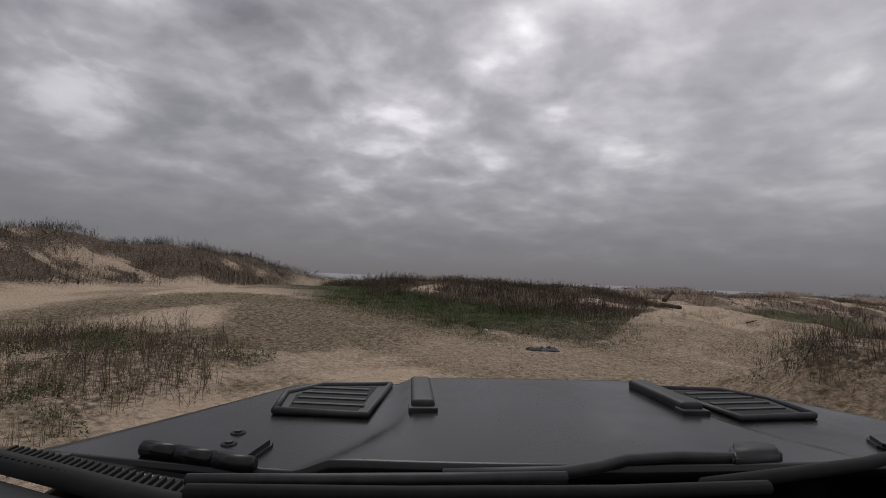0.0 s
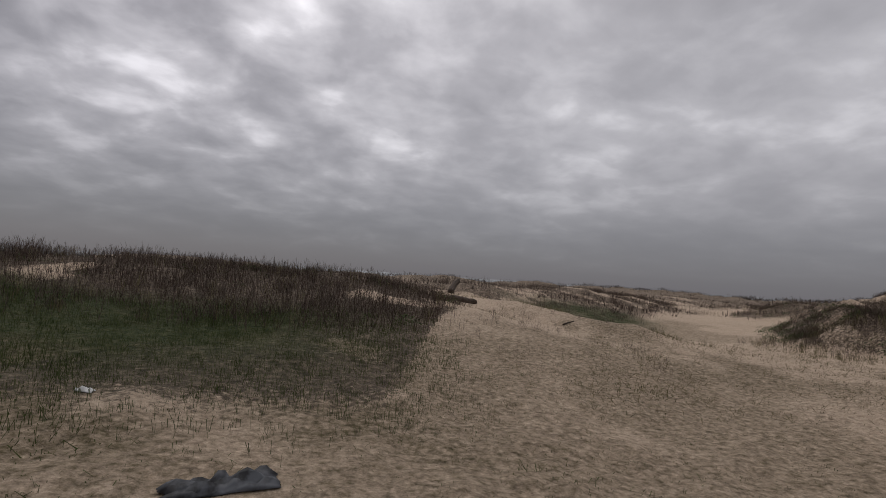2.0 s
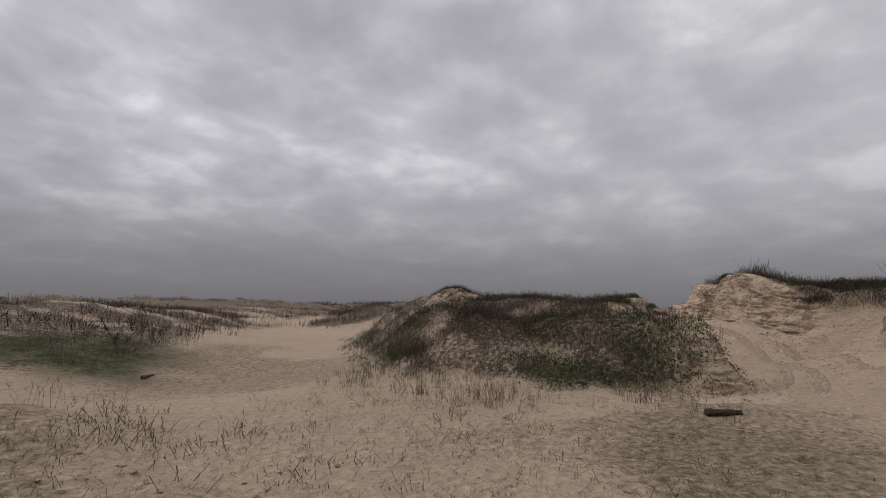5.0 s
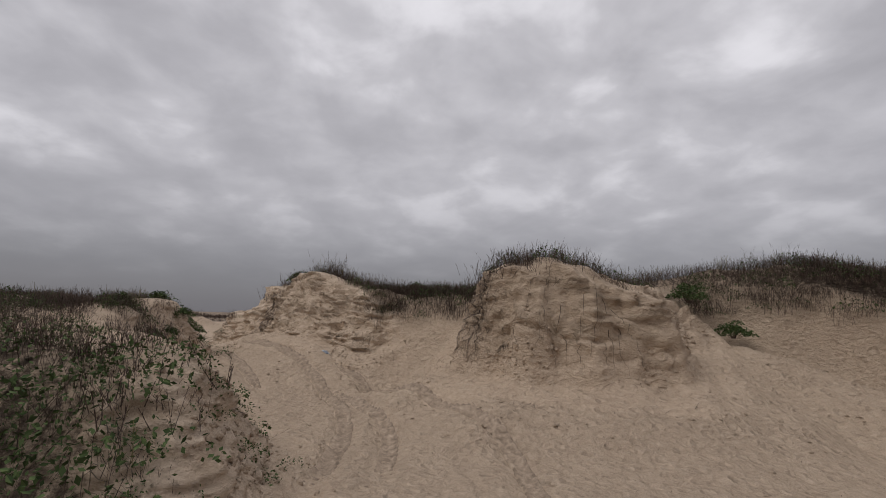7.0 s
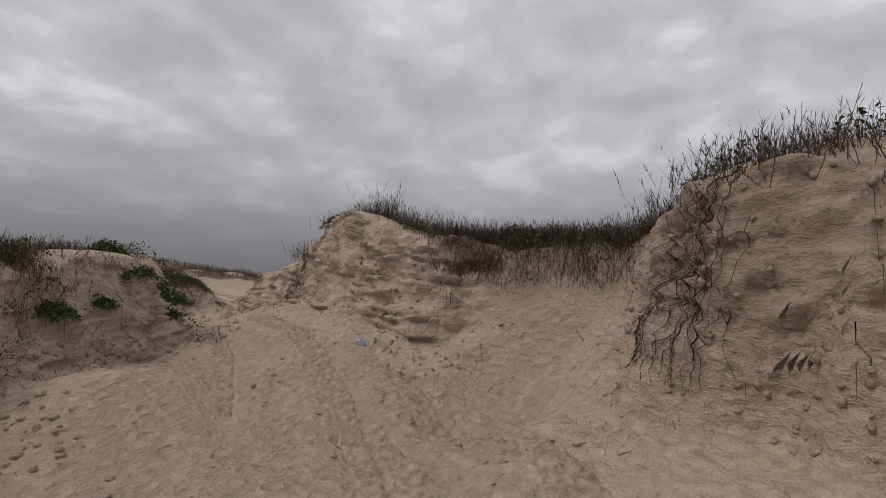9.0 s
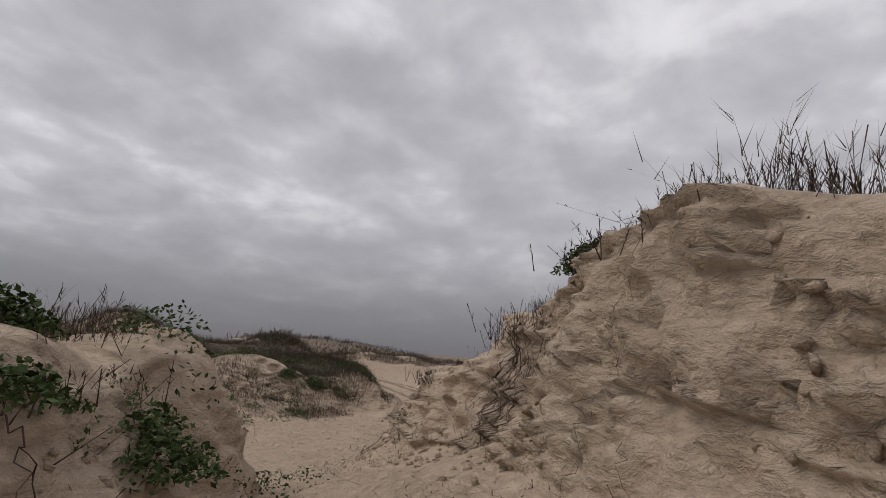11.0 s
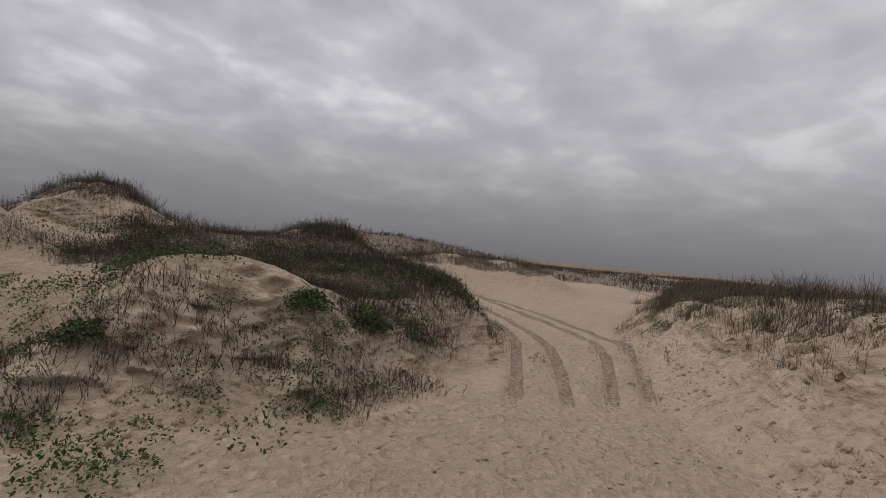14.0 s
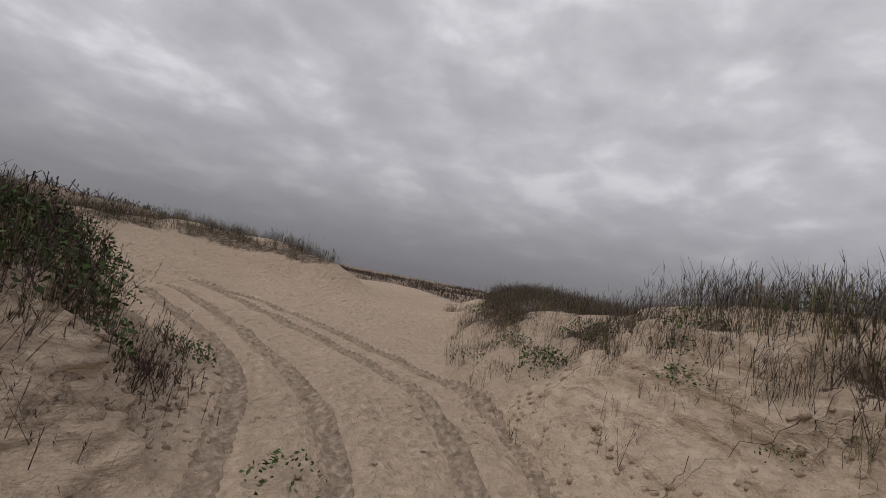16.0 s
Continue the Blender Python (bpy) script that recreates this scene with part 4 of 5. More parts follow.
plant("ridge_shrubs", "dark shrubs spilling down the sandy ridge", LOW_SHRUBS, scatter(RNG, (18.0, 3.6, 22.6, 7.6), 330, ridge_shrubs), BROWN, "shrubs")
plant("ridge_creeper", "green creeper low on the sandy ridge", LEAVES, scatter(RNG, (18.0, 3.6, 22.6, 7.6), 30, ridge_shrubs), GREEN, "plants")
plant("hummock_shrubs", "dark shrubs crowning the high hummock", SHRUBS, scatter(RNG, (35.5, 32.3, 40.6, 37.2), 60, hummock_shrubs), BROWN, "shrubs")
spots = scatter(RNG, (22.2, 10.6, 25.2, 13.8), 260, recess_shrubs)
plant("recess_shrubs", "dark shrubs hanging into the hollow of the bluff", LOW_SHRUBS, spots, BROWN, "shrubs")
plant("recess_creeper", "green creeper among the hanging shrubs", LEAVES, spots[::13], GREEN, "plants")
spots = scatter(RNG, (21.2, 17.2, 25.0, 20.2), 110, slope_shrubs)
plant("slope_shrubs", "dark shrubs growing down the sand bank", LOW_SHRUBS, spots, BROWN, "shrubs")
plant("slope_creeper", "grey-green creeper among the shrubs on the bank", LEAVES, spots[::7], GREEN, "plants")
plant("slope_weeds", "thin leafy weeds on the lower sand bank", SEEDLINGS, scatter(RNG, (21.6, 17.1, 24.6, 18.1), 13, lambda x, y: (land(x, y)[2]["ds"] > -0.7) * 0.8), BROWN, "weeds")

weeds = np.array([(2.5, 5.4), (2.8, 5.1), (2.9, 5.9), (3.2, 5.5), (3.4, 6.4), (2.2, 6.3), (-5.6, 3.2), (-6.3, 2.1), (-5.9, 4.4), (-7.2, 3.4)])
plant("tall_weeds", "few tall dry weeds above the shrubs", STALKS, np.column_stack([weeds, np.linspace(1.5, 2.1, len(weeds)), np.arange(len(weeds))]), GREY, "weeds")

spots = scatter(RNG, (30.6, 15.6, 34.0, 18.2), 44, lambda x, y: wild(x, y) * smooth((land(x, y)[2]["db"] - 0.6) / 0.2) * (land(x, y)[2]["db"] < 2.2))
spots[:, 2] *= 0.95
plant("mound_stalks", "tall bare stalks along the crest of the mound", STALKS, spots, BROWN, "weeds")
plant("mound_creeper", "low green creeper on the crest of the mound", LEAVES, scatter(RNG, (29.8, 15.6, 34.0, 18.2), 8, part_of("db", -0.2, 1.0)), GREEN, "plants")


# ---- wheel tracks: pressed sand with the bars of the tread ----
def wheel_track(line, mat):
    mid = spline(line, 0.07)
    run = np.gradient(mid, axis=0)
    run /= np.linalg.norm(run, axis=1, keepdims=True)
    side = np.stack([-run[:, 1], run[:, 0]], 1)
    across = np.array([-0.13, -0.095, -0.045, 0.0, 0.045, 0.095, 0.13])
    rise = np.array([0.0, 0.02, 0.008, 0.022, 0.008, 0.02, 0.0])
    n, k = len(mid), len(across)
    wob = 1 + 0.15 * fbm(mid[:, 0] * 3, mid[:, 1] * 3, 101, 2)
    xy = mid[:, None] + side[:, None] * (across[None] * wob[:, None])[..., None]
    z = land(xy[..., 0].ravel(), xy[..., 1].ravel())[0].reshape(n, k)
    z = np.minimum(z, z.mean(1, keepdims=True) + 0.02) + 0.012 + rise[None] * (1.4 * (np.arange(n) % 2)[:, None] + 0.3)
    z[:, [0, -1]] -= 0.03
    z -= 0.06 * np.clip(1 - np.minimum(np.arange(n), n - 1 - np.arange(n)) / 12, 0, 1)[:, None]
    v = np.concatenate([xy, z[..., None]], -1).reshape(-1, 3)
    i = (np.arange(n - 1)[:, None] * k + np.arange(k - 1)[None]).ravel()
    me = mesh_from("wheel_track", v, np.stack([i, i + 1, i + 1 + k, i + k], 1), mat)
    return tagged(new("wheel_track", me), "pressed wheel track with tread marks in soft sand", "track", "wheel tracks", "structure")


for k, line in enumerate(RUTS):
    wheel_track(line, PACKED if k < 4 else DRY_PACKED)


# ---- clods of sand that broke from the faces ----
def clods(name, label, box, rate, want, lo, hi):
    p = scatter(RNG, box, rate, want)
    bm = bmesh.new()
    bmesh.ops.create_icosphere(bm, subdivisions=1, radius=1)
    ball = np.array([v.co for v in bm.verts])
    tri = np.array([[v.index for v in f.verts] for f in bm.faces])
    bm.free()
    z = land(p[:, 0], p[:, 1])[0]
    size = lo + (hi - lo) * RNG.uniform(0, 1, len(p)) ** 3
    lump = 1 + 0.75 * RNG.uniform(-1, 1, (len(p), len(ball), 1))
    v = ball[None] * lump * size[:, None, None] * np.array([1.25, 0.95, 0.42])
    c, s = np.cos(p[:, 3])[:, None], np.sin(p[:, 3])[:, None]
    v = np.stack([v[..., 0] * c - v[..., 1] * s + p[:, :1], v[..., 0] * s + v[..., 1] * c + p[:, 1:2], v[..., 2] + z[:, None] + 0.08 * size[:, None]], -1)
    f = (tri[None] + len(ball) * np.arange(len(p))[:, None, None]).reshape(-1, 3)
    return tagged(new(name, mesh_from(name, v.reshape(-1, 3), f, SAND)), label, "sand clods", kind="stuff")


def broken(x, y):
    f = land(x, y)[2]
    a = smooth((f["db"] + 2.2) / 0.8) * (1 - smooth((f["db"] - 0.1) / 0.4))
    b = smooth((f["di"] + 1.2) / 0.5) * (1 - smooth((f["di"] - 0.8) / 0.4))
    return np.maximum(a, b) * smooth((fbm(x * 0.9, y * 0.9, 111, 3) + 0.1) / 0.4)


def churned(x, y):
    return (0.25 + 0.75 * smooth((fbm(x * 0.7, y * 0.7, 113, 3) - 0.05) / 0.3)) * (land(x, y)[1] < 0.3) * smooth((5.5 - track_distance(x, y)) / 2)


clods("sand_clods", "broken clods of sand below the eroded face", (15, 4, 42, 27), 46, broken, 0.006, 0.034)
clods("churned_sand", "small lumps of churned sand along the way", (6, 8, 52, 30), 24, churned, 0.005, 0.03)


# ---- driftwood and litter ----
def wood_material(name, dark, light):
    m, nt, b = material(name, 0.85)
    co = nt.nodes.new("ShaderNodeTexCoord").outputs["Object"]
    mp = nt.nodes.new("ShaderNodeMapping")
    mp.inputs["Scale"].default_value = (22, 22, 2.2)
    nt.links.new(co, mp.inputs[0])
    g = node(nt, "ShaderNodeTexNoise", Scale=1.0, Detail=6.0, Roughness=0.6, Distortion=0.6)
    nt.links.new(mp.outputs[0], g.inputs["Vector"])
    nt.links.new(ramp(nt, [(0.35, dark), (0.65, light)], g.outputs[0]), b.inputs["Base Color"])
    bump = node(nt, "ShaderNodeBump", Strength=0.9, Distance=0.02)
    nt.links.new(g.outputs[0], bump.inputs["Height"])
    nt.links.new(bump.outputs[0], b.inputs["Normal"])
    return m


DRIFT = wood_material("weathered_wood", (0.06, 0.043, 0.031), (0.2, 0.152, 0.117))
DARK_WOOD = wood_material("dark_rotten_wood", (0.025, 0.018, 0.013), (0.105, 0.077, 0.058))


def limb(p0, p1, r0, r1, bend=0.05, sides=12, rings=12, seed=0):
    """A rough tapering trunk between two places, with its length along local z."""
    rng = np.random.RandomState(seed)
    bm = bmesh.new()
    length = (Vector(p1) - Vector(p0)).length
    rows = []
    for k in range(rings + 1):
        t = k / rings
        r = r0 + (r1 - r0) * t
        off = bend * length * math.sin(math.pi * t)
        rows.append([bm.verts.new((off + r * (1 + rng.uniform(-0.16, 0.16)) * math.cos(a), r * (1 + rng.uniform(-0.16, 0.16)) * math.sin(a), t * length + rng.uniform(-0.02, 0.02) * (k in (0, rings))))
                     for a in np.linspace(0, 2 * math.pi, sides, endpoint=False)])
    for a, b in zip(rows, rows[1:]):
        for i in range(sides):
            bm.faces.new((a[i], a[(i + 1) % sides], b[(i + 1) % sides], b[i]))
    bm.faces.new(rows[0][::-1])
    bm.faces.new(rows[-1])
    m = Matrix.Translation(p0) @ (Vector(p1) - Vector(p0)).to_track_quat("Z", "Y").to_matrix().to_4x4()
    return bm, m


def part(name, bm, mat, parent=None, label="", m=None, smooth_shade=False):
    me = bpy.data.meshes.new(name)
    bm.to_mesh(me)
    bm.free()
    me.materials.append(mat)
    if smooth_shade:
        me.polygons.foreach_set("use_smooth", np.ones(len(me.polygons), bool))
    ob = new(name, me)
    ob.parent = parent
    if m is not None:
        ob.matrix_local = m
    if label:
        ob["label"] = label
    return ob


def ground_at(x, y):
    return float(land(np.array([x]), np.array([y]))[0][0])


def driftwood(name, label, a, b, r0, r1, mat, seed, sink=0.55, lift=0.0, stubs=()):
    """a, b: ends in plan; rests half sunk in the sand, its far end raised by lift."""
    pa = (a[0], a[1], ground_at(*a) + r0 * sink)
    pb = (b[0], b[1], ground_at(*b) + r1 * sink + lift)
    bm, m = limb(pa, pb, r0, r1, 0.03, seed=seed)
    log = part(name, bm, mat, m=m, smooth_shade=True)
    length = (Vector(pb) - Vector(pa)).length
    for t, turn, l in stubs:
        bs, ms = limb((0, 0, 0), (0, 0, l), r1 * 0.5, r1 * 0.3, 0.06, 8, 5, seed + 5)
        part("branch_stub", bs, mat, log, m=Matrix.Translation((0, 0, t * length)) @ Matrix.Rotation(turn, 4, "Z") @ Matrix.Rotation(1.0, 4, "X") @ ms, smooth_shade=True)
    return tagged(log, label, "driftwood", "driftwood logs")


driftwood("driftwood_log", "weathered driftwood trunk leaning up out of the sand", (3.5, 26.6), (4.1, 28.1), 0.14, 0.11, DARK_WOOD, 1, 0.2, 0.5, [(0.9, 0.5, 0.3)])
driftwood("driftwood_log", "grey driftwood log half buried on the sand bank", (3.15, 24.6), (3.75, 23.3), 0.12, 0.1, DARK_WOOD, 2, 0.7)
driftwood("driftwood_log", "dark rotten log lying among green creeper", (29.8, 28.2), (30.1, 27.0), 0.11, 0.1, DARK_WOOD, 3, 0.6)
driftwood("driftwood_log", "dark rotten log lying among green creeper", (30.12, 26.85), (30.35, 26.1), 0.1, 0.075, DARK_WOOD, 4, 0.6)
driftwood("driftwood_plank", "splintered dark driftwood lying flat in the sand", (30.1, 24.9), (30.9, 24.4), 0.07, 0.04, DARK_WOOD, 5, 0.5, 0.0, [(0.4, 1.5, 0.25), (0.6, 4.0, 0.2)])
driftwood("driftwood_chunk", "short broken chunk of brown driftwood on sand", (14.45, 15.0), (14.8, 14.6), 0.06, 0.04, DARK_WOOD, 6, 0.8)
driftwood("driftwood_stick", "thin stick lying on the sand slope", (5.5, 19.6), (5.9, 19.75), 0.025, 0.015, DARK_WOOD, 7, 0.9)
driftwood("driftwood_stick", "thin stick lying at the edge of the turf", (11.9, 26.0), (12.3, 26.3), 0.04, 0.02, DRIFT, 8, 0.9)


# ---- eroded sand faces: ledges, undercuts and pockets cut into the bluffs ----
def along(line, step, reach):
    """Even places along a line and their smoothed directions to its left."""
    mid = spline(line, step)
    k = int(reach / step)
    pad = np.pad(mid, ((k, k), (0, 0)), mode="edge")
    run = pad[2 * k:] - pad[:-2 * k]
    run /= np.linalg.norm(run, axis=1, keepdims=True) + 1e-9
    return mid, np.stack([run[:, 1], -run[:, 0]], 1)


def sand_face(line, label, seed, out, rough=1.0, mat=None, rows=72, step=0.05, foot=0.0):
    """A face along a bluff's edge; the line runs with the open sand on its left. Returns the face's grid of places."""
    mid, up = along(line, step, 0.9)
    n = len(mid)
    d = np.linspace(-1.15, 1.6, 140)
    gx, gy = mid[:, :1] + up[:, :1] * d, mid[:, 1:] + up[:, 1:] * d
    gz = land(gx.ravel(), gy.ravel())[0].reshape(gx.shape)
    slope = np.abs(np.gradient(gz, d, axis=1))
    want = np.cumsum(0.3 + np.minimum(slope, 4), axis=1)
    want = want / want[:, -1:]
    t = np.linspace(0, 1, rows)
    at = np.stack([np.interp(t, w, d) for w in want])
    z = np.stack([np.interp(a, d, g) for a, g in zip(at, gz)])
    s = np.repeat((np.arange(n) * step)[:, None], rows, 1)
    tilt = np.stack([np.interp(a, d, g) for a, g in zip(at, slope)])
    soft = tilt.copy()
    for _ in range(4):
        soft[:, 1:-1] = (soft[:, :-2] + 2 * soft[:, 1:-1] + soft[:, 2:]) / 4
    g = smooth((soft - 0.25) / 0.9) * smooth(np.minimum(t, 1 - t) / 0.08)[None] * smooth(np.minimum(np.arange(n), n - 1 - np.arange(n)) / 12)[:, None]
    g = g * smooth((t - foot) / (0.02 + 1.2 * foot))[None]
    zz = z + 0.16 * fbm(s * 0.7, z * 0.4, seed, 2) + 0.05 * s * np.sin(seed)
    q = zz / 0.12 + 1.8 * fbm(s * 0.9, zz * 1.1, seed + 1, 3)
    bed = np.floor(q)
    saw = (q - bed) ** 2 * (1 - smooth((q - bed - 0.72) / 0.28)) * 1.6 * smooth((vnoise(s * 1.7, bed * 7.3, seed + 2) - 0.25) / 0.5)
    lumps = fbm(s * 2.2, zz * 3.4, seed + 3, 3)
    fine = fbm(s * 5.0, zz * 6.5, seed + 4, 3)
    gully = np.abs(fbm(s * 1.3 + 0.5 * zz, zz * 0.5, seed + 5, 2))
    pocket = smooth((fbm(s * 1.9, zz * 3.6, seed + 6, 2) - 0.18) / 0.25)
    push = g * (0.05 + rough * (0.1 * saw + 0.05 * lumps + 0.075 * fine - 0.035 * pocket - 0.08 * (0.25 - np.minimum(gully, 0.25))))
    x = mid[:, :1] + up[:, :1] * (at - push)
    y = mid[:, 1:] + up[:, 1:] * (at - push)
    rim = np.minimum(np.minimum(t, 1 - t)[None] * rows, np.minimum(np.arange(n), n - 1 - np.arange(n))[:, None] * 0.6)
    z = z + 0.035 * g * fine - 0.05 * np.clip(1 - rim / 4, 0, 1) + 0.012 * (rim > 4)
    i = (np.arange(n - 1)[:, None] * rows + np.arange(rows - 1)[None]).ravel()
    me = mesh_from("sand_face", np.stack([x, y, z], -1).reshape(-1, 3), np.stack([i, i + 1, i + 1 + rows, i + rows], 1), mat or CAKED)
    me.attributes.new("steep", "FLOAT", "POINT").data.foreach_set("value", smooth(g * 1.4 * smooth((t - 0.12 - foot) / 0.25)[None]).astype(np.float32).ravel())
    tagged(new("sand_face", me), label, "sand bluff", kind="structure")
    out.append((np.stack([x, y, z], -1), up, g, s))


FACES = []
sand_face([(21.3, 8.3), (20.7, 8.4), (19.55, 9.1), (19.75, 10.3), (20.3, 11.3), (21.2, 11.95), (21.9, 11.65), (22.3, 11.0)], "bare eroded butte of darker brown sand with ledges", 201, FACES, 1.1, BROWN_SAND, foot=0.22)
sand_face([(24.3, 12.9), (23.9, 13.4), (24.3, 14.1), (25.4, 15.2), (27.2, 16.1), (28.6, 17.4), (29.7, 18.05), (30.7, 17.65), (31.3, 17.3), (32.2, 17.2), (33.8, 17.1)], "broken bluff of caked tan sand with hanging roots", 221, FACES, 1.3)
sand_face([(26.4, 21.0), (26.6, 19.6), (26.2, 18.35), (24.4, 17.5), (23.0, 17.6), (21.4, 17.5), (20.0, 16.6), (18.75, 15.3), (16.7, 14.85), (16.2, 15.9)], "crumbling sand bank below the shrubs", 241, FACES, 0.8)
sand_face([(40.8, 24.7), (39.6, 23.6), (36.5, 23.5), (33.6, 24.15), (32.4, 25.0), (32.8, 26.6)], "low crumbling sand face of the inner dune", 261, FACES, 1.1)
sand_face([(31.55 + 1.15 * math.cos(a), 16.35 + 1.15 * math.sin(a)) for a in np.linspace(4.5, 2.0, 9)], "craggy end of the stalk-topped sand mound", 291, FACES, 1.3)
sand_face([(37.9 + 1.7 * math.cos(a), 34.4 + 1.7 * math.sin(a)) for a in np.linspace(5.2, 2.7, 9)], "bare slipped sand face of the high hummock", 271, FACES, 1.0)
sand_face([(35.2, 17.4), (36.5, 18.5), (38.0, 19.15), (39.8, 19.4), (41.4, 20.0), (42.8, 20.6)], "low sand bank with roots below the grass", 281, FACES, 0.5)


def hanging_roots(name, label, mat, number, lengths, width, seed, banks, gather=1.5, wander=0.16):
    """Thin roots that hang down over the faces, crooked and close to the sand."""
    rng = np.random.RandomState(seed)
    verts, faces = [], []
    for grid, up, g, s in banks:
        n, rows = g.shape
        tuft = np.clip(fbm(np.arange(n) * 0.045, np.full(n, 3.0 + seed), seed, 2) + 0.1, 0.001, 1) ** gather
        for c in rng.choice(n, size=int(number * n / 300), p=tuft / tuft.sum()):
            steep = np.nonzero(g[c] > 0.3)[0]
            if len(steep) < 8 or c < 4 or c > n - 5:
                continue
            k = rng.uniform(steep[0], steep[-1]) if rng.uniform() < 0.5 else steep[-1] + 2
            col, drift = float(c), rng.normal(0, 0.25)
            pts = []
            for _ in range(int(rng.uniform(*lengths))):
                if k < 2 or not 1 < col < n - 2 or g[int(col), int(k)] < 0.12:
                    break
                a = grid[int(col), int(k)].copy()
                a[:2] -= up[int(col)] * rng.uniform(0.015, 0.05)
                a[2] += 0.012
                pts.append(a)
                k -= rng.uniform(0.6, 1.5)
                drift = 0.85 * drift + rng.normal(0, wander)
                col += drift
            if len(pts) < 4:
                continue
            base = len(verts)
            for j, a in enumerate(pts):
                w = width * rng.uniform(0.6, 1.3) * (1 - 0.75 * j / len(pts))
                for b in (0, 1, 2):
                    r = np.array([0, 0, w])
                    side = np.array([-up[c][1], up[c][0], 0]) * w
                    verts.append(a + (r if b == 0 else (side if b == 1 else -side)))
            for j in range(len(pts) - 1):
                p = base + 3 * j
                for b in range(3):
                    e = (b + 1) % 3
                    faces.append((p + b, p + e, p + e + 3, p + b + 3))
    me = mesh_from(name, np.array(verts), np.array(faces), mat)
    return tagged(new(name, me), label, "roots", kind="stuff")


hanging_roots("hanging_roots", "thin bleached roots hanging down the sand faces", GREY, 80, (8, 34), 0.0038, 3, FACES)
hanging_roots("dark_roots", "dark dead stems hanging over the sand faces", BROWN, 90, (8, 34), 0.004, 9, FACES)
hanging_roots("root_curtains", "curtains of dead brown stems hanging down the sand faces", BROWN, 150, (16, 46), 0.006, 21, FACES[:2], 4.0, 0.07)


def plant_at(name, label, protos, places, sizes, mat, category, seed):
    """Tufts set at given places on the faces."""
    rng = np.random.RandomState(seed)
    chunks = []
    for p, g in zip(places, sizes):
        a = rng.uniform(0, 2 * math.pi)
        c, s = math.cos(a), math.sin(a)
        t = protos[rng.randint(len(protos))] * g
        chunks.append((t @ np.array([[c, s, 0], [-s, c, 0], [0, 0, 1]]) + p).reshape(-1, 3))
    v = np.concatenate(chunks)
    return tagged(new(name, mesh_from(name, v, np.arange(len(v)).reshape(-1, 3), mat)), label, category, kind="stuff")


def on_faces(number, seed, low, high, patch, out=0.0):
    """Places on the steep part of the faces, in patches; low and high bound the share of the height."""
    rng = np.random.RandomState(seed)
    found = []
    for grid, up, g, s in FACES:
        n, rows = g.shape
        for _ in range(int(number * n / 300)):
            c = rng.randint(6, n - 6)
            if fbm(np.array([c * 0.05]), np.array([seed * 1.7]), seed, 2)[0] < patch:
                continue
            steep = np.nonzero(g[c] > 0.2)[0]
            if len(steep) > 5:
                found.append(grid[c, int(np.clip(steep[0] + (steep[-1] - steep[0]) * rng.uniform(low, high), 0, rows - 1))] - np.array([*up[c], 0]) * out)
    return np.array(found)


spots = on_faces(26, 5, -0.05, 0.4, 0.08)
plant_at("face_twigs", "dead brown twigs caught on the sand faces", DROOP, spots, np.random.RandomState(6).uniform(0.5, 1.3, len(spots)), BROWN, "shrubs", 6)
spots = on_faces(60, 8, 0.75, 1.05, -0.1)
plant_at("overhanging_shrubs", "brown shrubs spilling over the edge of the bluff", TANGLES, spots, np.random.RandomState(7).uniform(0.7, 1.4, len(spots)), BROWN, "shrubs", 7)
grid, up, g, s = FACES[1]
hang = RNG.randint(0, g.shape[0], 1500)
deep = RNG.uniform(0.35, 1.0, 1500)
spots = np.array([grid[c, int(np.clip(np.nonzero(g[c] > 0.2)[0].max() * d + 3, 0, g.shape[1] - 1))] for c, d in zip(hang, deep) if (g[c] > 0.2).any()])
spots = spots[(spots[:, 0] > 22.3) & (spots[:, 1] < 13.75) & (spots[:, 2] > 1.6)]
plant_at("draped_shrubs", "brown shrubs draped over the recess of the bluff", SHRUBS, spots, RNG.uniform(0.5, 1.0, len(spots)), BROWN, "shrubs", 17)
plant_at("draped_creeper", "green creeper among the draped shrubs", LEAVES, spots[::9] + np.array([-0.08, 0.08, 0.02]), RNG.uniform(0.5, 0.9, len(spots[::9])), GREEN, "plants", 18)
spots = on_faces(26, 13, 0.1, 1.0, 0.12, 0.1)
plant_at("face_creeper", "small green plants rooted in the sand faces", LEAVES, spots, np.random.RandomState(8).uniform(0.4, 0.9, len(spots)), GREEN, "plants", 8)


def face_clods(number, seed):
    """Rough lumps of caked sand that stand out of the faces."""
    rng = np.random.RandomState(seed)
    at = np.concatenate([on_faces(number, seed, -0.1, 0.95, -0.25), on_faces(number, seed + 1, -0.25, 0.25, -0.1)])
    cube = np.array([(x, y, z) for x in (-1, 1) for y in (-1, 1) for z in (-1, 1)], float)
    quads = np.array([(0, 1, 3, 2), (4, 6, 7, 5), (0, 4, 5, 1), (2, 3, 7, 6), (0, 2, 6, 4), (1, 5, 7, 3)])
    verts = []
    for p in at:
        size = rng.uniform(0.006, 0.026) * rng.uniform(0.5, 1.3, 3)
        turn = np.linalg.qr(rng.normal(0, 1, (3, 3)))[0]
        verts.append((cube * (1 + rng.uniform(-0.35, 0.35, (8, 3))) * size) @ turn + p)
    faces = (quads[None] + 8 * np.arange(len(at))[:, None, None]).reshape(-1, 4)
    me = mesh_from("face_clods", np.concatenate(verts), faces, CAKED)
    return tagged(new("face_clods", me), "rough lumps of caked sand on the eroded faces", "sand clods", kind="stuff")


face_clods(1000, 31)


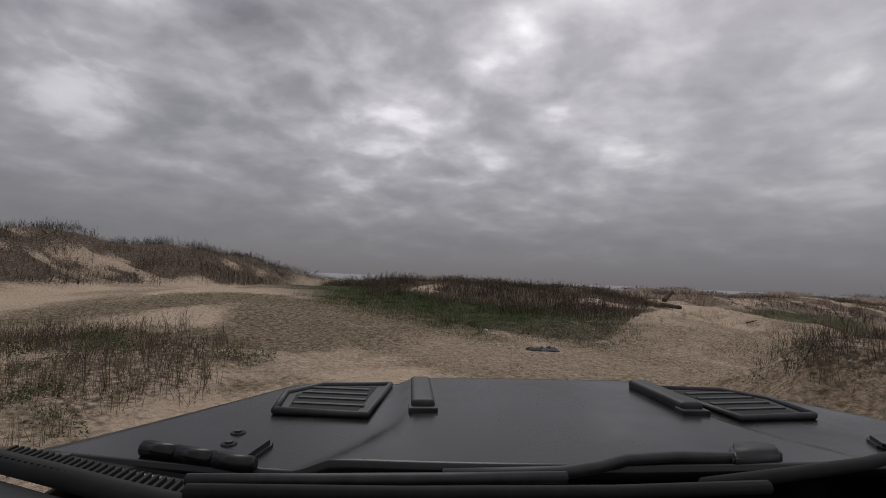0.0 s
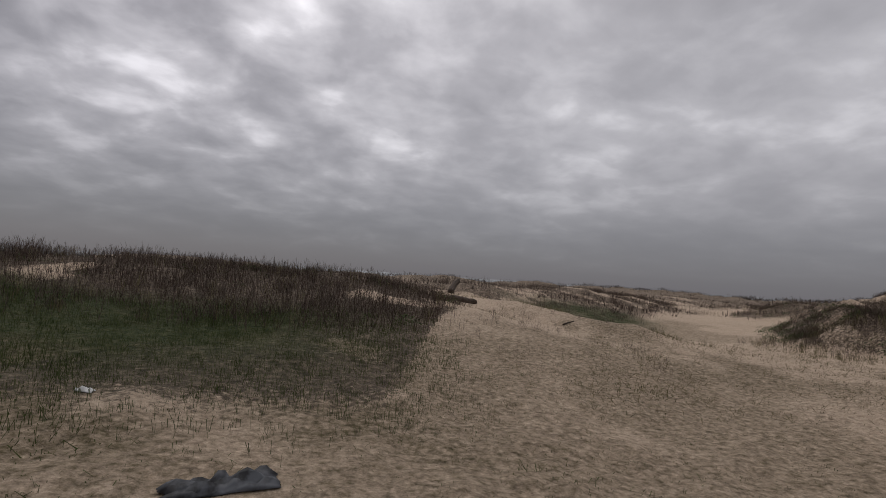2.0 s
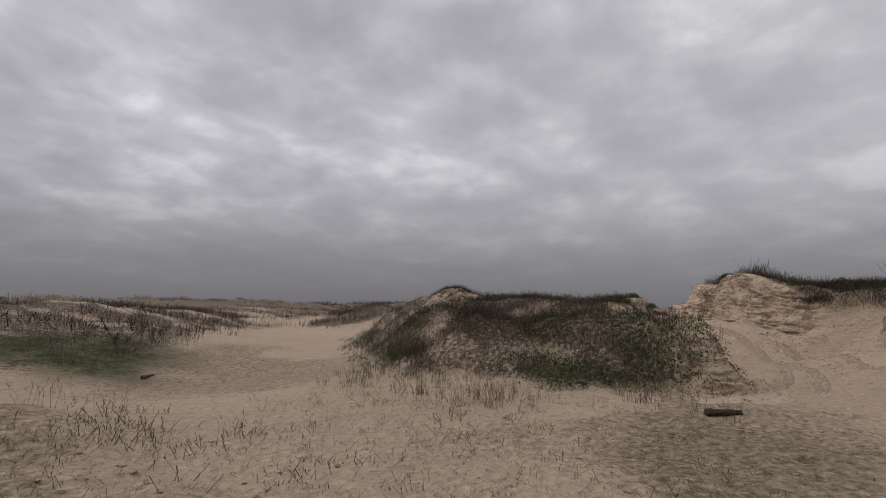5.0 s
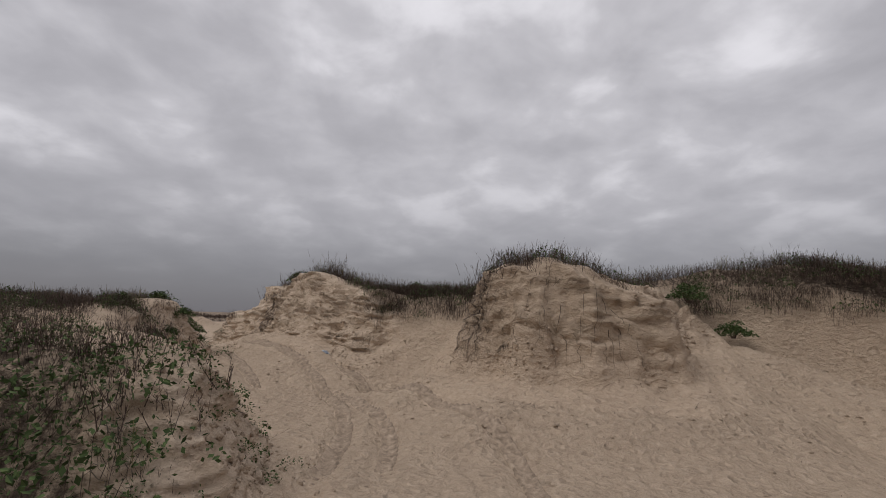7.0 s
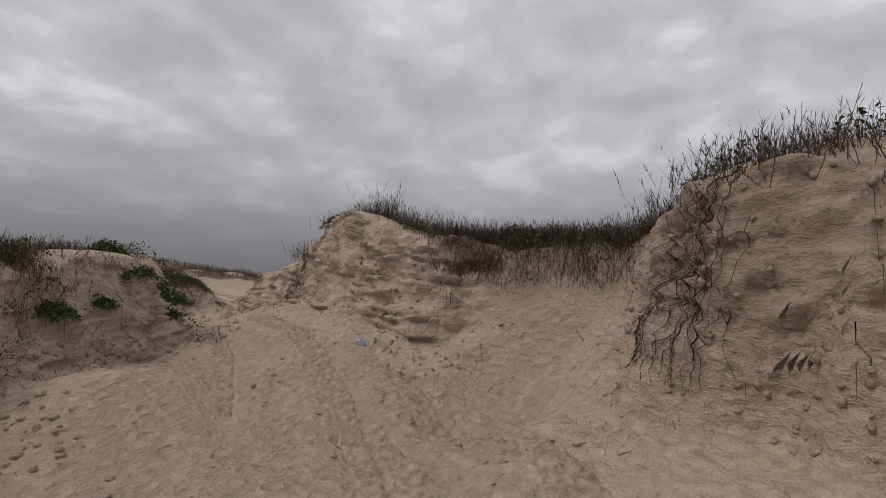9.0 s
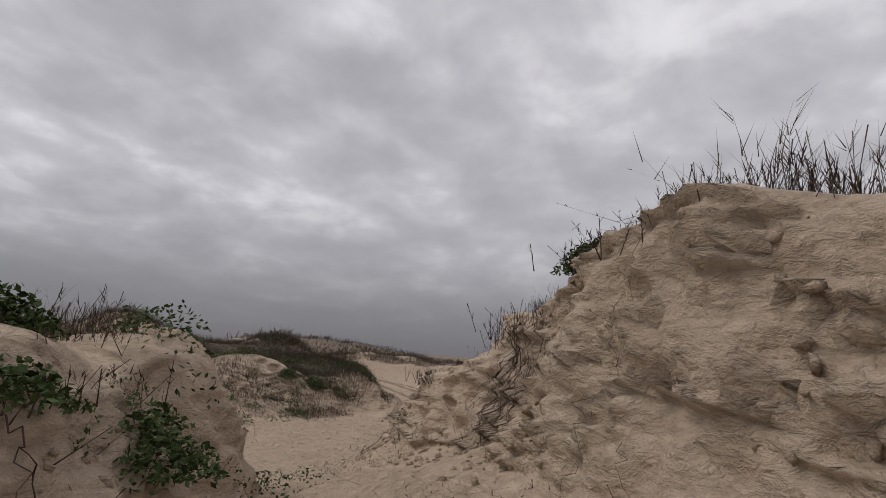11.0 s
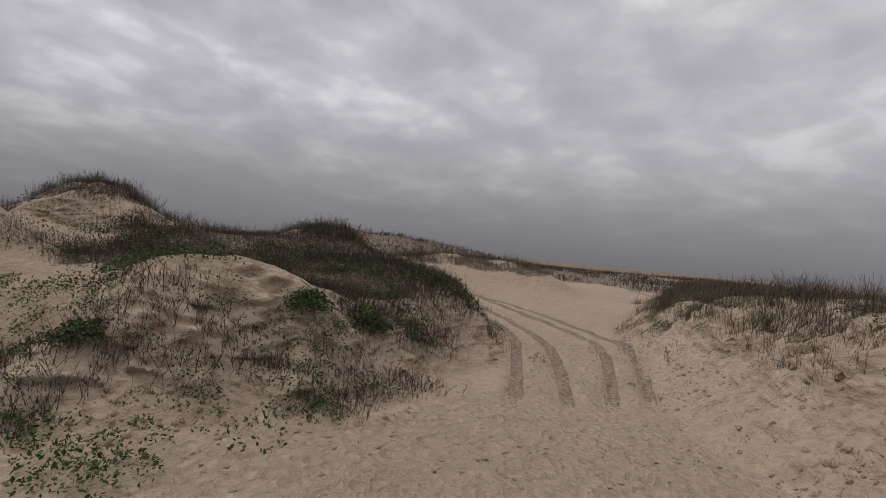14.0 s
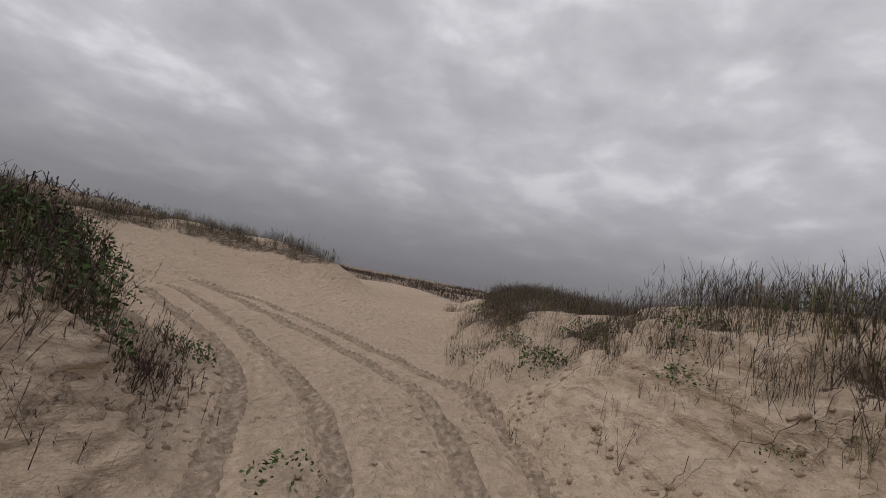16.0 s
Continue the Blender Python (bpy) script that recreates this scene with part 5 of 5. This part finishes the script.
# ---- single green bushes on the banks ----
def green_bush(x, y, r, h, seed):
    rng = np.random.RandomState(seed)
    base = new("green_bush")
    base.location = (x, y, ground_at(x, y))
    leaves, stems = [], []
    for _ in range(int(12 + 75 * r)):
        a, q = rng.uniform(0, 2 * math.pi), r * math.sqrt(rng.uniform(0, 1))
        top = h * (1 - (q / r) ** 2) * rng.uniform(0.45, 1.1)
        c = np.array([math.cos(a) * q, math.sin(a) * q, top])
        leaves.append(leafy(rng, 42, 0.13, 0.10, 0.024) + c - np.array([0, 0, 0.05]))
        w = np.array([math.sin(a), -math.cos(a), 0]) * 0.006
        root = np.array([c[0] * 0.3, c[1] * 0.3, -0.08])
        stems.append(np.array([(root - w, root + w, c)]))
    for name, tri, mat in (("leaves", leaves, GREEN), ("stems", stems, BROWN)):
        v = np.concatenate(tri).reshape(-1, 3)
        ob = new(name, mesh_from(name, v, np.arange(len(v)).reshape(-1, 3), mat))
        ob.parent = base
    return tagged(base, "dense green leafy bush on a sand bank", "bush", "green bushes")


for k, (x, y, r, h) in enumerate(BUSHES):
    green_bush(x, y, r, h, 300 + k)


def cloth_material(name, base, alt):
    m, nt, b = material(name, 0.6)
    co = nt.nodes.new("ShaderNodeTexCoord").outputs["Object"]
    g = node(nt, "ShaderNodeTexNoise", Scale=9.0, Detail=4.0)
    nt.links.new(co, g.inputs["Vector"])
    nt.links.new(ramp(nt, [(0.4, base), (0.6, alt)], g.outputs[0]), b.inputs["Base Color"])
    return m


def crumpled(name, label, category, x, y, sx, sy, h, mat, seed, turn=0.0):
    """A crumpled sheet or scrap lying on the sand."""
    rng = np.random.RandomState(seed)
    nx, ny = 16, 12
    u, w = np.meshgrid(np.linspace(-1, 1, nx), np.linspace(-1, 1, ny))
    edge = 1 - np.maximum(np.abs(u), np.abs(w)) ** 4
    bump = np.abs(fbm(u * 2.3 + seed, w * 2.3, seed, 3)) * edge
    lx, ly = u * sx * (1 + 0.15 * fbm(w * 2, u, seed + 1, 2)), w * sy * (1 + 0.2 * fbm(u * 2, w, seed + 2, 2))
    c, s = math.cos(turn), math.sin(turn)
    px, py = x + lx * c - ly * s, y + lx * s + ly * c
    pz = land(px.ravel(), py.ravel())[0].reshape(px.shape) + 0.008 + h * bump
    v = np.stack([px - x, py - y, pz - ground_at(x, y)], -1).reshape(-1, 3)
    i = (np.arange(ny - 1)[:, None] * nx + np.arange(nx - 1)[None]).ravel()
    me = mesh_from(name, v, np.stack([i, i + 1, i + 1 + nx, i + nx], 1), mat, True)
    ob = new(name, me)
    ob.location = (x, y, ground_at(x, y))
    thick = ob.modifiers.new("thickness", "SOLIDIFY")
    thick.thickness, thick.offset = 0.006, 1
    return tagged(ob, label, category)


crumpled("tarpaulin_scrap", "dark grey crumpled scrap of tarpaulin on sand", "litter", -1.4, 9.66, 0.36, 0.13, 0.18, cloth_material("tarpaulin", (0.02, 0.02, 0.022), (0.085, 0.09, 0.1)), 3, 0.25)
crumpled("plastic_scrap", "crumpled pale blue plastic scrap on sand", "litter", 23.55, 14.56, 0.085, 0.055, 0.1, cloth_material("pale_plastic", (0.22, 0.25, 0.29), (0.48, 0.51, 0.54)), 5, 0.6)
crumpled("paper_scrap", "tiny white scrap of litter in the turf", "litter", -3.1, 11.4, 0.07, 0.05, 0.08, cloth_material("white_litter", (0.5, 0.5, 0.48), (0.7, 0.7, 0.68)), 7)
crumpled("paper_scrap", "white and red crumpled litter beside the shrubs", "litter", 13.2, 12.9, 0.14, 0.08, 0.14, cloth_material("red_white_litter", (0.45, 0.12, 0.1), (0.7, 0.68, 0.66)), 9, 0.9)


# ---- the off-road vehicle, standing where the drive begins ----
def paint_material():
    m, nt, b = material("dark_grey_paint", 0.28)
    co = nt.nodes.new("ShaderNodeTexCoord").outputs["Object"]
    dust = node(nt, "ShaderNodeTexNoise", Scale=3.0, Detail=6.0, Roughness=0.65)
    nt.links.new(co, dust.inputs["Vector"])
    nt.links.new(ramp(nt, [(0.45, (0.007, 0.0072, 0.0075)), (0.8, (0.017, 0.016, 0.014))], dust.outputs[0]), b.inputs["Base Color"])
    nt.links.new(ramp(nt, [(0.4, (0.2, 0.2, 0.2)), (0.8, (0.42, 0.42, 0.42))], dust.outputs[0]), b.inputs["Roughness"])
    b.inputs["Specular IOR Level"].default_value = 0.32
    return m


def plain_material(name, colour, rough, metal=0.0):
    m, nt, b = material(name, rough)
    co = nt.nodes.new("ShaderNodeTexCoord").outputs["Object"]
    g = node(nt, "ShaderNodeTexNoise", Scale=40.0, Detail=3.0)
    nt.links.new(co, g.inputs["Vector"])
    dark, light = tuple(0.75 * c for c in colour), tuple(1.3 * c for c in colour)
    nt.links.new(ramp(nt, [(0.35, dark), (0.65, light)], g.outputs[0]), b.inputs["Base Color"])
    b.inputs["Metallic"].default_value = metal
    b.inputs["Specular IOR Level"].default_value = 0.4
    return m


PAINT = paint_material()
PLASTIC = plain_material("black_plastic", (0.022, 0.022, 0.023), 0.5)
# tyres, seals and blades; also the near-black shade plates in vents and bolt recesses
RUBBER = plain_material("black_rubber", (0.008, 0.008, 0.008), 0.8)
STEEL = plain_material("dull_steel", (0.16, 0.16, 0.165), 0.4, 0.9)
U = 0.5       # metres to one unit of the vehicle's own drawing


def block(x0, x1, y0, y1, z0, z1, bevel=0.02):
    """A bevelled block in the vehicle's units."""
    bm = bmesh.new()
    bmesh.ops.create_cube(bm, size=1)
    bmesh.ops.scale(bm, vec=((x1 - x0) * U, (y1 - y0) * U, (z1 - z0) * U), verts=bm.verts)
    bmesh.ops.translate(bm, vec=((x0 + x1) / 2 * U, (y0 + y1) / 2 * U, (z0 + z1) / 2 * U), verts=bm.verts)
    bmesh.ops.bevel(bm, geom=list(bm.edges), offset=bevel * U, segments=3, affect="EDGES", profile=0.6)
    return bm


def bar(points, r):
    """A round bar through the given places, in the vehicle's units."""
    bm = bmesh.new()
    rows = []
    pts = [Vector(p) * U for p in points]
    for k, p in enumerate(pts):
        d = (pts[min(k + 1, len(pts) - 1)] - pts[max(k - 1, 0)]).normalized()
        u = d.cross(Vector((0, 0, 1))).normalized()
        w = u.cross(d)
        rows.append([bm.verts.new(p + (u * math.cos(a) + w * math.sin(a)) * r * U) for a in np.linspace(0, 2 * math.pi, 10, endpoint=False)])
    for a, b in zip(rows, rows[1:]):
        for i in range(10):
            bm.faces.new((a[i], a[(i + 1) % 10], b[(i + 1) % 10], b[i]))
    bm.faces.new(rows[0][::-1])
    bm.faces.new(rows[-1])
    bmesh.ops.recalc_face_normals(bm, faces=bm.faces)
    return bm


def hood_height(x, y):
    """The bonnet's crown, with its raised middle that widens towards the windscreen."""
    half = 0.60 + 0.16 * max(0.0, (2.0 - y) / 0.5) ** 2
    lift = 0.035 * smooth(np.array((half + 0.05 - abs(x)) / 0.1))
    drop = 0.06 * smooth(np.array((y - 2.52) / 0.3))
    return float(-0.51 - 0.012 * (x / 1.4) ** 2 + lift - drop)


def hood_mesh():
    bm = bmesh.new()
    rows = []
    for j in range(49):
        t = j / 48
        row = []
        for i in range(73):
            u = -1 + 2 * i / 72
            edge = 1.8 - 0.6 * t ** 0.9
            back = 1.32 + 0.3 * abs(u) ** 2.2
            y = back + (2.78 - 0.26 * abs(u) ** 2.5 - back) * t
            x = u * edge
            z = hood_height(x, y) - 0.05 * max(0.0, abs(u) - 0.95) / 0.05
            row.append(bm.verts.new((x * U, y * U, z * U)))
        rows.append(row)
    for a, b in zip(rows, rows[1:]):
        for i in range(72):
            bm.faces.new((a[i], a[i + 1], b[i + 1], b[i]))
    return bm


def plate(corners, z0, z1, bevel=0.008):
    """A thin bevelled plate over an outline, in the vehicle's units."""
    bm = bmesh.new()
    low = [bm.verts.new((x * U, y * U, z0 * U)) for x, y in corners]
    top = [bm.verts.new((x * U, y * U, z1 * U)) for x, y in corners]
    bm.faces.new(low)
    bm.faces.new(top)
    n = len(corners)
    for k in range(n):
        bm.faces.new((low[k], low[(k + 1) % n], top[(k + 1) % n], top[k]))
    bmesh.ops.recalc_face_normals(bm, faces=bm.faces)
    bmesh.ops.bevel(bm, geom=list(bm.edges), offset=bevel * U, segments=2, affect="EDGES")
    return bm


def wheel(parent, x, y, z, r):
    bm = bmesh.new()
    bmesh.ops.create_cone(bm, cap_ends=True, segments=40, radius1=r, radius2=r, depth=0.26)
    bmesh.ops.bevel(bm, geom=[e for e in bm.edges if abs(e.verts[0].co.z - e.verts[1].co.z) < 1e-4], offset=0.05, segments=4, affect="EDGES")
    tyre = part("tyre", bm, RUBBER, parent, "black off-road tyre", Matrix.Translation((x, y, z)) @ Matrix.Rotation(math.pi / 2, 4, "Y"), True)
    bm = bmesh.new()
    bmesh.ops.create_cone(bm, cap_ends=True, segments=28, radius1=r * 0.56, radius2=r * 0.5, depth=0.28)
    bmesh.ops.bevel(bm, geom=list(bm.edges), offset=0.012, segments=2, affect="EDGES")
    part("rim", bm, STEEL, tyre, "dull steel rim")


def vehicle():
    t0, eye, target, roll = PATH[0]
    body = new("off_road_vehicle")
    turn = Matrix.Rotation(radians(3.9), 4, "Z") @ Matrix.Rotation(radians(-4), 4, "X") @ Matrix.Rotation(radians(1.8), 4, "Y")
    upright = Matrix(((1, 0, 0, 0), (0, 0, 1, 0), (0, -1, 0, 0), (0, 0, 0, 1)))     # right, ahead, up into the eye's axes
    stand_at = look(eye, target, roll) @ upright @ turn @ Matrix.Translation((0.596 * U, 0, 0))
    body.matrix_world = stand_at
    tagged(body, "dark grey open off-road vehicle with vented bonnet, standing on sand", "vehicle")
    hood = part("hood", hood_mesh(), PAINT, body, "glossy dark grey bonnet with raised middle", None, True)
    thick = hood.modifiers.new("thickness", "SOLIDIFY")
    thick.thickness, thick.offset = 0.02, -1
    for s in (-1, 1):
        ring = [(s * 1.1, 1.98), (s * 0.745, 1.92), (s * 0.675, 2.49), (s * 1.0, 2.46), (s * 1.13, 2.28)]
        vent = part("vent", plate(ring, -0.54, -0.504), PLASTIC, body, "black plastic bonnet vent")
        part("frame", bar([(x, y, -0.503) for x, y in ring + ring[:1]], 0.015), PLASTIC, vent, "", None, True)
        # solid near-black plate: the shade of the vent recess put in as colour
        inner = [(s * 1.06, 2.02), (s * 0.785, 1.97), (s * 0.735, 2.44), (s * 0.98, 2.42), (s * 1.08, 2.26)]
        part("vent_shade", plate(inner, -0.53, -0.5025, 0.001), RUBBER, vent, "near-black plate standing for the shade in the vent opening")
        for y in (2.07, 2.17, 2.27, 2.37):
            part("slat", plate([(s * 1.065, y + 0.012), (s * 0.765, y - 0.03), (s * 0.76, y + 0.005), (s * 1.055, y + 0.045)], -0.512, -0.497, 0.004), PLASTIC, vent)
        z = hood_height(s * 0.53, 2.1)
        bump = part("hood_stop", block(s * 0.53 - 0.045, s * 0.53 + 0.045, 1.9, 2.38, z - 0.01, z + 0.04, 0.018), PLASTIC, body, "black rubber bonnet stop", None, True)
        part("foot", block(s * 0.53 - 0.055, s * 0.53 + 0.055, 1.87, 1.94, z - 0.012, z + 0.016, 0.006), PLASTIC, bump)
        z = hood_height(s * 1.2, 1.6)
        hinge = part("hood_hinge", plate([(s * 1.3, 1.53), (s * 1.03, 1.43), (s * 1.0, 1.6), (s * 1.05, 1.7), (s * 1.22, 1.74), (s * 1.28, 1.68)], z - 0.01, z + 0.024, 0.012), PAINT, body, "painted bonnet hinge with two bolts on dark discs for recess shade")
        for k in range(3):
            t0, t1 = k / 3 + 0.012, (k + 1) / 3 - 0.012
            part("barrel", bar([(s * (1.36 - 0.36 * t), 1.54 - 0.14 * t, z + 0.016) for t in (t0, t1)], 0.024), PAINT, hinge, "", None, True)
        # dark disc round each bolt head stands for the shade of its recess
        for x, y in ((1.12, 1.55), (1.13, 1.66)):
            bm = bmesh.new()
            bmesh.ops.create_cone(bm, cap_ends=True, segments=16, radius1=0.026 * U, radius2=0.022 * U, depth=0.006 * U)
            bolt_recess_shade = part("bolt_recess_shade", bm, RUBBER, hinge, "", Matrix.Translation((s * x * U, y * U, (z + 0.025) * U)))
            bm = bmesh.new()
            bmesh.ops.create_cone(bm, cap_ends=True, segments=6, radius1=0.012 * U, radius2=0.011 * U, depth=0.01 * U)
            part("bolt_head", bm, PLASTIC, bolt_recess_shade, "", Matrix.Translation((0, 0, 0.004 * U)))
        part("cowl_corner", plate([(s * 1.7, 1.6), (s * 1.45, 1.5), (s * 1.05, 1.36), (s * 1.02, 1.28), (s * 1.3, 1.34), (s * 1.7, 1.5)], -0.56, -0.525, 0.006), PAINT, body, "", None, True)
        part("washer_nozzle", block(s * 1.58 - 0.03, s * 1.58 + 0.03, 1.5, 1.53, -0.53, -0.512, 0.006), PLASTIC, body)
        part("fender", block(min(s * 1.45, s * 1.8), max(s * 1.45, s * 1.8), 1.5, 3.0, -0.98, -0.78, 0.06), PLASTIC, body, "black plastic fender flare", None, True)
        part("side_panel", block(min(s * 1.5, s * 1.64), max(s * 1.5, s * 1.64), -2.8, 1.7, -1.9, -0.62, 0.05), PAINT, body, "", None, True)
        part("engine_panel", plate([(s * 1.62, 1.6), (s * 1.15, 2.5), (s * 1.05, 2.45), (s * 1.5, 1.6)], -1.6, -0.58, 0.02), PAINT, body)
    part("cowl", plate([(-2.3, 1.72), (-1.74, 1.46), (-1.1, 1.16), (1.1, 1.16), (1.74, 1.46), (2.3, 1.72), (2.3, 0.72), (-2.3, 0.72)], -0.62, -0.545, 0.01), PLASTIC, body, "black cowl below the windscreen", None, True)
    part("cowl_seal", bar([(-1.74, 1.5, -0.525), (-1.5, 1.39, -0.525), (-1.3, 1.29, -0.525), (-1.1, 1.2, -0.525), (-0.6, 1.13, -0.525), (0.6, 1.13, -0.525), (1.1, 1.2, -0.525), (1.5, 1.39, -0.525), (1.74, 1.5, -0.525)], 0.03), RUBBER, body, "ribbed rubber seal", None, True)
    for k in range(26):
        x = -1.72 + 0.024 * k
        part("seal_rib", block(x - 0.005, x + 0.005, 1.47 - 0.44 * (x + 1.72), 1.55 - 0.44 * (x + 1.72), -0.525, -0.498, 0.002), RUBBER, body)
    arm = part("wiper_arm", bar([(-1.1, 1.22, -0.47), (-0.8, 1.2, -0.462), (-0.5, 1.2, -0.46), (-0.2, 1.21, -0.46)], 0.014), PLASTIC, body, "black wiper arm", None, True)
    part("wiper_blade", bar([(-1.08, 1.17, -0.475), (-0.6, 1.155, -0.475), (-0.1, 1.16, -0.475), (0.3, 1.19, -0.475)], 0.016), RUBBER, arm, "", None, True)
    arm = part("wiper_arm", bar([(0.33, 1.37, -0.468), (0.15, 1.36, -0.462), (0.0, 1.335, -0.462), (-0.1, 1.28, -0.462), (-0.2, 1.245, -0.462), (-0.5, 1.225, -0.462)], 0.016), PLASTIC, body, "black wiper arm", None, True)
    part("pivot_cap", plate([(0.38, 1.46), (0.31, 1.34), (0.49, 1.38), (0.52, 1.44), (0.47, 1.48)], -0.5, -0.45, 0.012), PLASTIC, arm, "", None, True)
    part("wiper_blade", bar([(0.14, 1.2, -0.475), (0.4, 1.26, -0.472), (0.7, 1.34, -0.472), (1.05, 1.5, -0.48)], 0.018), RUBBER, arm, "", None, True)
    part("grille", block(-1.12, 1.12, 2.4, 2.5, -1.6, -0.62, 0.04), PAINT, body, "", None, True)
    part("bumper", block(-1.55, 1.55, 2.75, 3.05, -1.9, -1.6, 0.05), PLASTIC, body, "", None, True)
    part("floor_pan", block(-1.5, 1.5, -2.8, 2.45, -1.95, -1.84, 0.04), PLASTIC, body)
    part("tailgate", block(-1.5, 1.5, -2.9, -2.76, -1.9, -0.75, 0.05), PAINT, body, "", None, True)
    for s in (-1, 1):
        for y in (2.25, -1.75):
            x, yy = s * 1.62 * U, y * U
            p = stand_at @ Vector((x, yy, 0))
            g = ground_at(p.x, p.y)
            wheel(body, x, yy, (g - p.z) + 0.39, 0.4)
    return body


vehicle()
